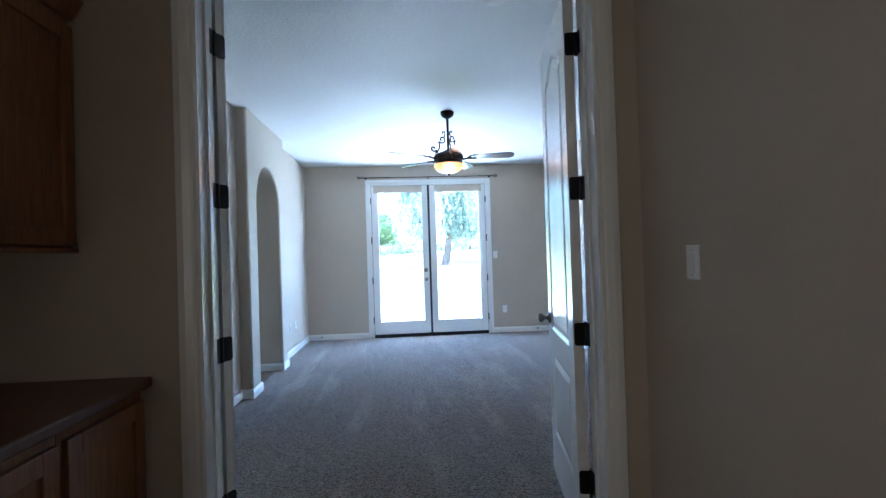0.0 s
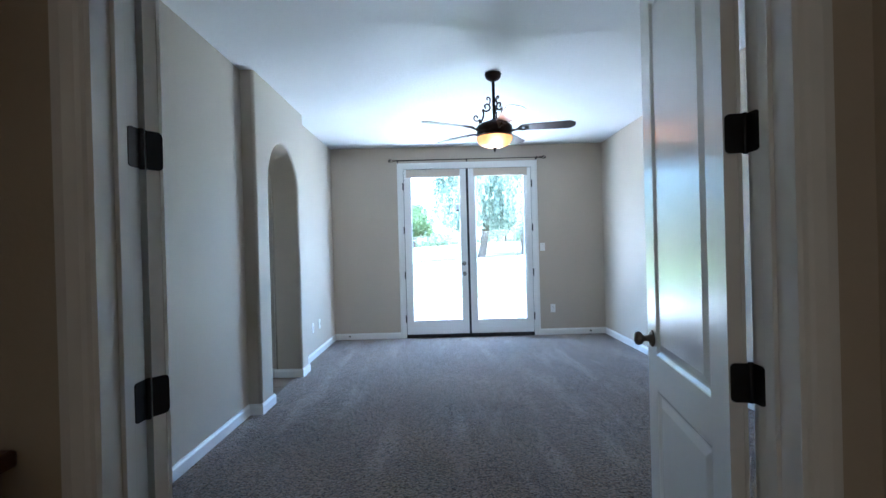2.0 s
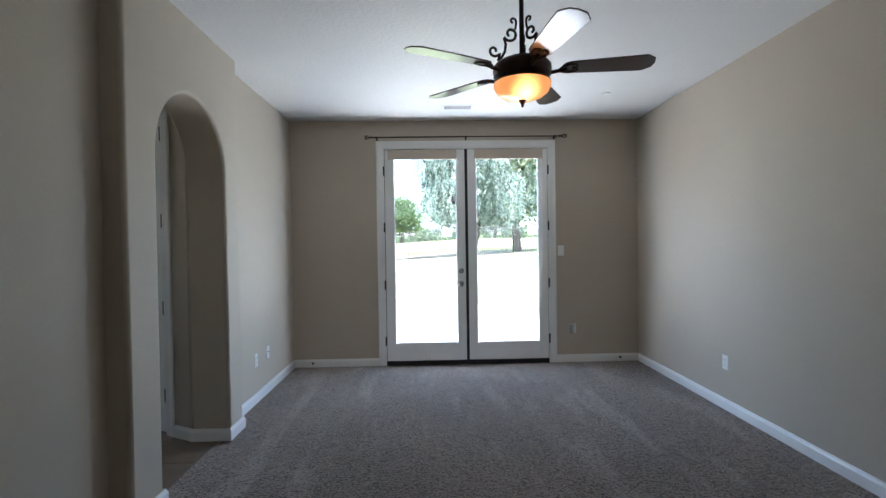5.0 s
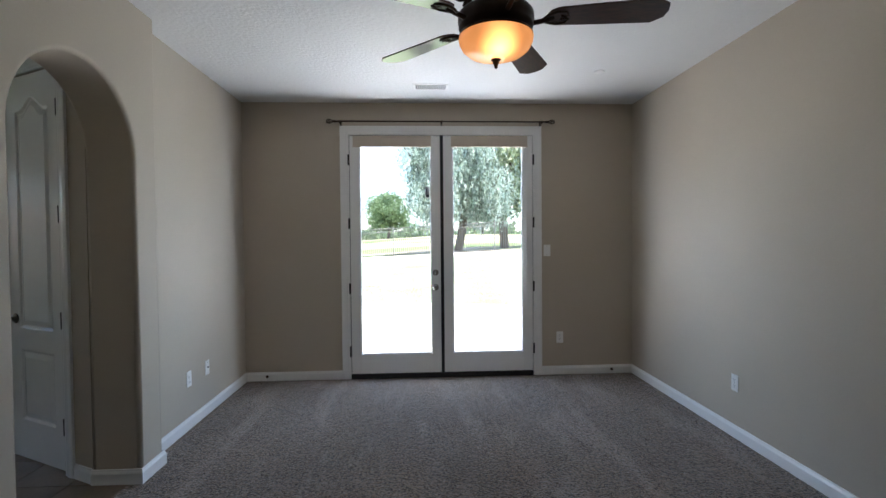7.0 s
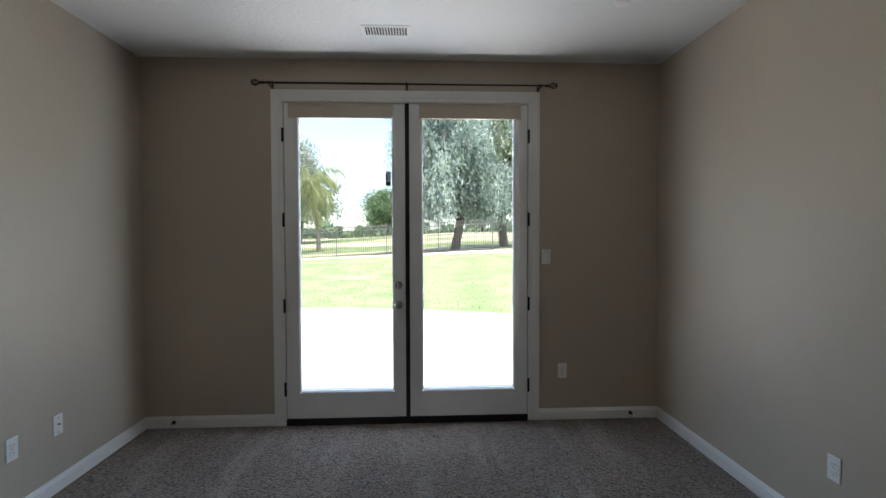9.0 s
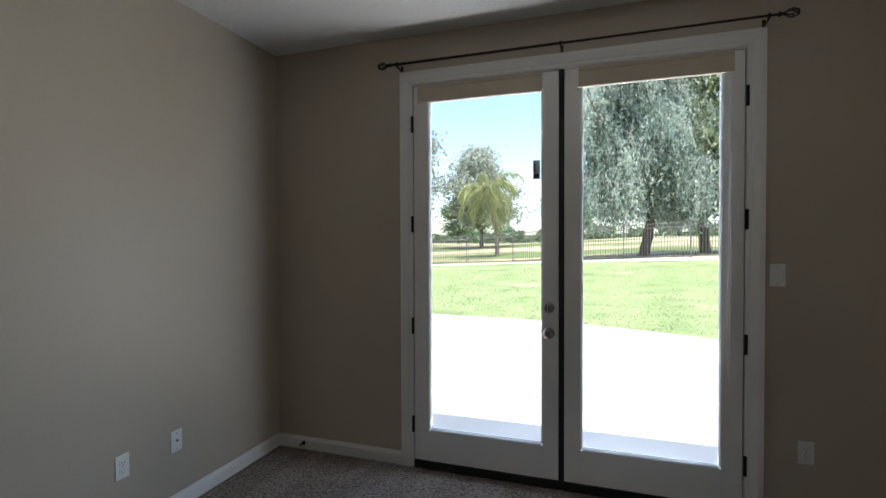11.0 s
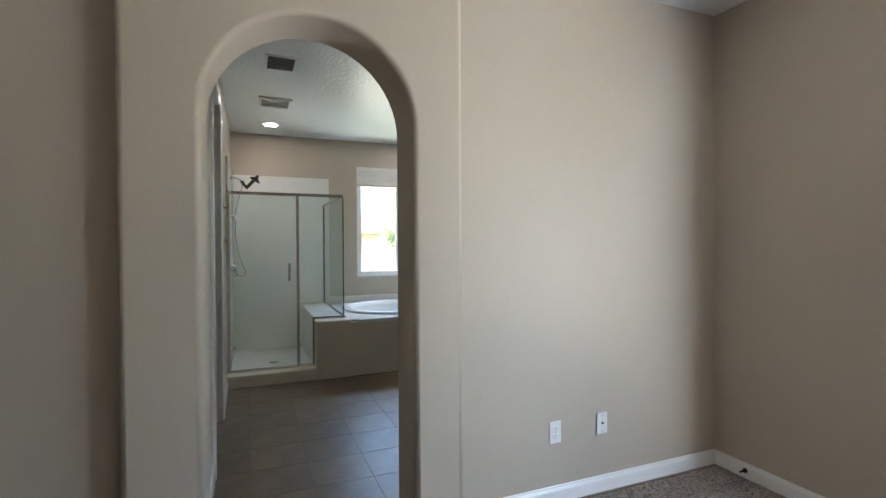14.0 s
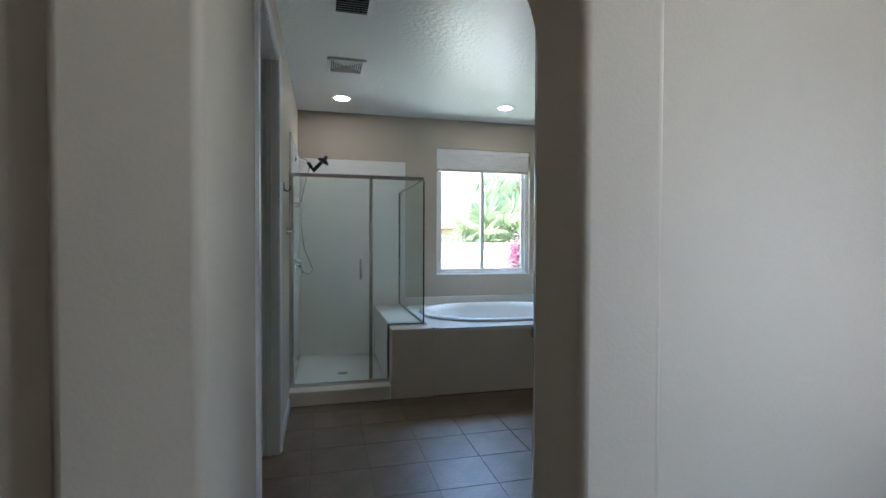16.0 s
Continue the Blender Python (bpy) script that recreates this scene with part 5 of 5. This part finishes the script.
def weeping_tree(x, y, height, width, seed, strands, per):
    rng = np.random.default_rng(seed)
    z = ground_z(x, y)
    t = thing("pepper_tree", "tall weeping pepper tree with grey-green hanging foliage", "tree", pose(x, y, z))
    bm = bmesh.new()
    tp = limb(bm, (0, 0, -0.2), (0.3, 0.2, height * 0.45), 0.27, 0.13, 0.15, rng)
    cs, ds = [[] for _ in range(5)], [[] for _ in range(5)]
    heads = []
    for k in range(64):
        a = rng.uniform(0, 2 * math.pi)
        h = height * rng.uniform(0.27, 0.97)
        rad = width / 2 * math.sqrt(max(0.05, 1 - ((h / height - 0.55) / 0.5) ** 2)) * rng.uniform(0.3, 1.0)
        e = (rad * math.cos(a), rad * math.sin(a), h)
        pts = limb(bm, (0.2, 0.1, height * rng.uniform(0.2, 0.42)), e, 0.13, 0.025, 0.5, rng, 6)
        heads += [pts[-1], pts[-2], pts[-3]]
    for k in range(46):
        a, rad = rng.uniform(0, 2 * math.pi), rng.uniform(0.5, 2.2)
        heads.append((rad * math.cos(a), rad * math.sin(a), height * rng.uniform(0.32, 0.62)))
    part("trunk", bm, BARK, t)
    for k in range(strands):
        which = int(rng.integers(len(heads)))
        hx, hy, hz = heads[which]
        hx, hy, hz = hx + rng.normal() * 0.34, hy + rng.normal() * 0.34, hz + rng.normal() * 0.35
        ln = min(rng.uniform(0.8, 3.4), hz - rng.uniform(0.9, 2.2))
        if ln < 0.3:
            continue
        u = np.sort(rng.uniform(0, 1, per))
        sway = rng.normal(size=2) * 0.25
        pts = np.stack([hx + sway[0] * u + rng.normal(size=per) * 0.06, hy + sway[1] * u + rng.normal(size=per) * 0.06, hz - ln * u], 1)
        dd = rng.normal(size=(per, 3)) * 0.55
        dd[:, 2] -= 1.0
        # Each strand cluster takes a painted lit, middle or shaded tone.
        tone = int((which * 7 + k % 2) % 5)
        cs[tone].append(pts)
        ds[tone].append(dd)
    for nm, tones, mat in (("crown", (0, 1), LEAF_PEPPER), ("lit_sprays", (2, 3), LEAF_PEPPER_LIT), ("shaded_sprays", (4,), LEAF_PEPPER_SHADED)):
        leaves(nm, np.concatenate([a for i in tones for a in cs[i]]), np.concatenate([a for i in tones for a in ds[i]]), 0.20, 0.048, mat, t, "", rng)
    return t


def feather_palm(name, label, x, y, trunk_h, frond, seed, n=26, mat=None, lean=0.15):
    rng = np.random.default_rng(seed)
    t = thing(name, label, "palm tree", pose(x, y, ground_z(x, y)))
    bm = bmesh.new()
    hs_ = np.linspace(-0.2, trunk_h, 26)
    tube(bm, [(lean * (h / trunk_h) ** 2, 0.05 * math.sin(h), h) for h in hs_], [0.17 + 0.015 * (i % 2) - 0.03 * h / trunk_h for i, h in enumerate(hs_)], 12)
    part("trunk", bm, PALM_BARK, t)
    for k in range(n):
        a, lift = 2 * math.pi * k * 0.381966, 1.2 - 2.2 * k / n + float(rng.normal()) * 0.16
        L = frond * float(rng.uniform(0.7, 1.12))
        px_, pz_, ang = 0.1, trunk_h, lift
        rach = [(0.1, trunk_h)]
        for s in range(12):
            px_ += L / 12 * math.cos(ang)
            pz_ += L / 12 * math.sin(ang)
            ang -= 0.15 + 0.019 * s
            ang = max(ang, -1.5)
            rach.append((px_, pz_))
        ca, sa = math.cos(a), math.sin(a)
        to3 = lambda r, h, o=0.0: (lean + r * ca - o * sa, r * sa + o * ca, h)
        bm = bmesh.new()
        tube(bm, [to3(*q) for q in rach], [0.03 - 0.0022 * i for i in range(13)], 5)
        for s in range(3, 46, 2):
            u = s / 46 * 12
            i = min(11, int(u))
            f = u - i
            r, h = rach[i][0] + (rach[i + 1][0] - rach[i][0]) * f, rach[i][1] + (rach[i + 1][1] - rach[i][1]) * f
            ll = 0.55 * frond / 2.6 * math.sin(math.pi * (0.12 + 0.85 * s / 46)) + 0.08
            for side in (-1, 1):
                o, dz = side * ll * 0.6, -ll * rng.uniform(0.5, 1.1)
                w = 0.013
                q = [to3(r - w, h, 0), to3(r + w, h, 0), to3(r + w + ll * 0.30, h + dz * 0.45, o * 0.6), to3(r + ll * 0.4, h + dz, o)]
                vs_ = [bm.verts.new(p) for p in q]
                bm.faces.new((vs_[0], vs_[1], vs_[2], vs_[3]))
        part("frond", bm, mat or LEAF_PALM, t)
    return t


def fan_palm(x, y, z, trunk_h, size, seed, n=22):
    rng = np.random.default_rng(seed)
    t = thing("fan_palm", "green fan palm with stiff spread leaves behind the block wall", "palm tree", pose(x, y, z))
    part("trunk", tube(bmesh.new(), [(0, 0, -0.2), (0.02, 0, trunk_h * 0.5), (0, 0, trunk_h)], [0.22, 0.19, 0.17], 12), PALM_BARK, t)
    for k in range(n):
        a, lift = 2 * math.pi * k * 0.381966, 1.35 - 1.7 * k / n
        d = Vector((math.cos(a) * math.cos(lift), math.sin(a) * math.cos(lift), math.sin(lift)))
        side = Vector((-math.sin(a), math.cos(a), 0))
        c = Vector((0, 0, trunk_h)) + d * size * 0.55
        bm = bmesh.new()
        tube(bm, [(0, 0, trunk_h - 0.05), tuple(Vector((0, 0, trunk_h)) + d * size * 0.3), tuple(c)], 0.015, 5)
        for s in range(18):
            b_ = radians(-120 + 240 * s / 17)
            q = (d * math.cos(b_) + side * math.sin(b_))
            w = d.cross(side)
            tip = c + q * size * 0.5 * float(rng.uniform(0.85, 1.1)) + Vector((0, 0, -0.14 * size * abs(math.sin(b_))))
            mid_ = c + q * size * 0.3
            wd = (side * math.cos(b_) - d * math.sin(b_)) * 0.032 * size
            vs_ = [bm.verts.new(p) for p in (c, mid_ + wd + w * 0.01, tip, mid_ - wd - w * 0.01)]
            bm.faces.new(vs_)
        part("leaf", bm, LEAF_FAN, t)
    return t


weeping_tree(1.95, 29.9, 12.5, 7.2, 3, 7000, 26)
crown_tree("broadleaf_tree", "dense dark green broadleaf tree beside the pepper tree", 5.07, 32.0, 11.5, 6.6, 1.4, LEAF_DARK, 26000, 0.26, 5, 60, 0.3)
feather_palm("queen_palm", "queen palm with drooping yellow-green fronds beyond the fence", -7.3, 39.5, 5.0, 3.6, 7, 28, lean=-0.8)
crown_tree("eucalyptus_tree", "grey-green eucalyptus with an airy crown", -13.2, 58.0, 11.5, 9.0, 1.6, LEAF_EUC, 15000, 0.42, 11, 46, 0.22, 0.8)
crown_tree("eucalyptus_tree", "tall slender eucalyptus with separate leaf clumps", -20.0, 52.0, 15.0, 7.5, 3.5, LEAF_EUC, 13000, 0.42, 12, 30, 0.24, 0.8)
feather_palm("queen_palm", "queen palm with drooping yellow-green fronds beyond the fence", -14.6, 38.5, 7.4, 3.4, 17, 24)
crown_tree("round_tree", "round dense green tree out on the fairway", -5.3, 82.0, 7.2, 8.0, 1.3, LEAF_ROUND, 20000, 0.36, 13, 60, 0.3)
crown_tree("round_tree", "round dense green tree far out on the fairway", -27.0, 95.0, 8.0, 9.0, 1.5, LEAF_ROUND, 7000, 0.45, 14, 36, 0.3)
crown_tree("round_tree", "round dense green tree far out on the fairway", 11.5, 90.0, 7.0, 8.5, 1.2, LEAF_ROUND, 6000, 0.45, 16, 36, 0.3)
crown_tree("shrubby_tree", "low spreading tree behind the palms", -24.0, 60.0, 7.0, 8.0, 0.8, LEAF_EUC, 7000, 0.36, 18, 34, 0.2)
rng = np.random.default_rng(21)
n = 60000
ang = rng.uniform(0, 2 * math.pi, n)
far = thing("distant_woods", "belt of far trees along the horizon", "woods", kind="stuff")
seg = (ang * 40).astype(int)
tall = 2.6 + 4.6 * np.abs(np.sin(seg * 12.9898) * 0.6 + np.sin(seg * 4.1) * 0.4)
rr = rng.uniform(190, 225, n)
cz = np.array([ground_z(float(r * math.cos(a)), float(r * math.sin(a))) for r, a in zip(rr, ang)]) + tall * rng.uniform(0, 1, n) ** 0.8
leaves("foliage", np.stack([rr * np.cos(ang), rr * np.sin(ang), cz], 1), rng.normal(size=(n, 3)), 2.2, 1.5, LEAF_ROUND, far, "", rng)

# ---- view from the bathroom window: block wall, neighbour's roof, planting ----
GX = -13.6
bw = thing("block_wall", "tan slump-block garden wall", "garden wall")
part("core", B(GX - 0.16, GX - 0.008, 4.0, 24.0, -0.3, 1.20), MORTAR, bw)
blk = mesh_of("block", B(-0.01, 0.012, -0.196, 0.196, -0.070, 0.070, 0.006, 1), BLOCK)
rng = np.random.default_rng(31)
for r in range(8):
    for k in range(36):
        y = 5.2 + 0.405 * k + (0.2 if r % 2 else 0)
        o = new("block", blk)
        o.parent = bw
        o.matrix_basis = pose(GX + rng.uniform(-0.003, 0.004), y, -0.06 + 0.153 * r, 0, rng.uniform(-0.6, 0.6), 0)
part("cap", B(GX - 0.19, GX + 0.025, 4.0, 24.0, 1.2005, 1.255, 0.01), BLOCK, bw)
nh = thing("house", "neighbouring stucco house with a clay tile roof", "house")
part("wall", B(-44.0, -35.0, 9.0, 24.0, -0.3, 2.2), STUCCO, nh)
bm = bmesh.new()
rows_n, cols_n = 22, 64
for i in range(rows_n):
    for k in range(cols_n):
        y = 8.3 + 16.4 * (k + 0.5) / cols_n
        x = -34.4 - 5.2 * i / rows_n
        z = 2.15 + 1.85 * i / rows_n
        t_ = bmesh.new()
        pr = [(0.125 * math.cos(a), 0.09 * math.sin(a)) for a in (0, 0.63, 1.26, 1.88, 2.51, 3.14)]
        va = [t_.verts.new((x + 0.06, y + u, z - 0.01 + v)) for u, v in pr]
        vb = [t_.verts.new((x - 0.26, y + u * 0.8, z + 0.09 + v * 0.8)) for u, v in pr]
        for j in range(5):
            t_.faces.new((va[j], va[j + 1], vb[j + 1], vb[j])).smooth = True
        t_.faces.new(va)
        merge(bm, t_)
rf = part("roof_tiles", bm, ROOF_TILE, nh, "pinkish clay barrel tiles")
rf["kind"] = "stuff"
part("roof", prism(bmesh.new(), [(-34.5, 2.1), (-39.6, 3.93), (-44.7, 2.1)], 8.3, 24.7), ROOF_TILE, nh)
fan_palm(-15.2, 10.0, -0.1, 1.3, 1.6, 41)
fan_palm(-15.9, 11.2, -0.1, 1.5, 1.7, 42)
feather_palm("feather_palm", "feathery palm behind the garden wall", -18.5, 12.3, 3.6, 2.6, 43, 22, LEAF_FAN)
bg = thing("bougainvillea", "magenta bougainvillea hanging over the block wall", "shrub", pose(GX + 0.12, 10.25, 0))
rng = np.random.default_rng(51)
k = 700
c = rng.normal(size=(k, 3)) * np.array((0.06, 0.13, 0.22)) + np.array((0.05, 0, 0.90))
leaves("blossom", c, rng.normal(size=(k, 3)), 0.07, 0.06, PETAL, bg, "magenta papery bracts", rng)
leaves("foliage", rng.normal(size=(500, 3)) * np.array((0.06, 0.14, 0.24)) + np.array((0.03, 0, 0.88)), rng.normal(size=(500, 3)), 0.07, 0.04, LEAF_ROUND, bg, "", rng)
part("stem", tube(bmesh.new(), [(-0.05, 0, -0.1), (0.0, 0.05, 0.5), (0.02, 0, 1.2)], 0.025, 6), BARK, bg)

# ---- bathroom floor tiles ----
TS = 0.336
tile = mesh_of("tile", B(-TS / 2 + 0.0014, TS / 2 - 0.0014, -TS / 2 + 0.0014, TS / 2 - 0.0014, -0.011, 0.0, 0.001, 1), TILE)
cut = mesh_of("tile", B(TS / 2 - 0.145, TS / 2 - 0.0014, -TS / 2 + 0.0014, TS / 2 - 0.0014, -0.011, 0.0, 0.001, 1), TILE)
for i in range(-1, 9):
    for j in range(11):
        x, y = -3.262 + TS * (i - 4 + 0.5), 5.519 + TS * (j - 4 + 0.5)
        if x - TS / 2 < -5.05 or x + TS / 2 > -1.90:
            continue
        o = new("tile", cut if i < 0 else tile)
        o.parent = bath_floor
        o.location = (x, y, 0)
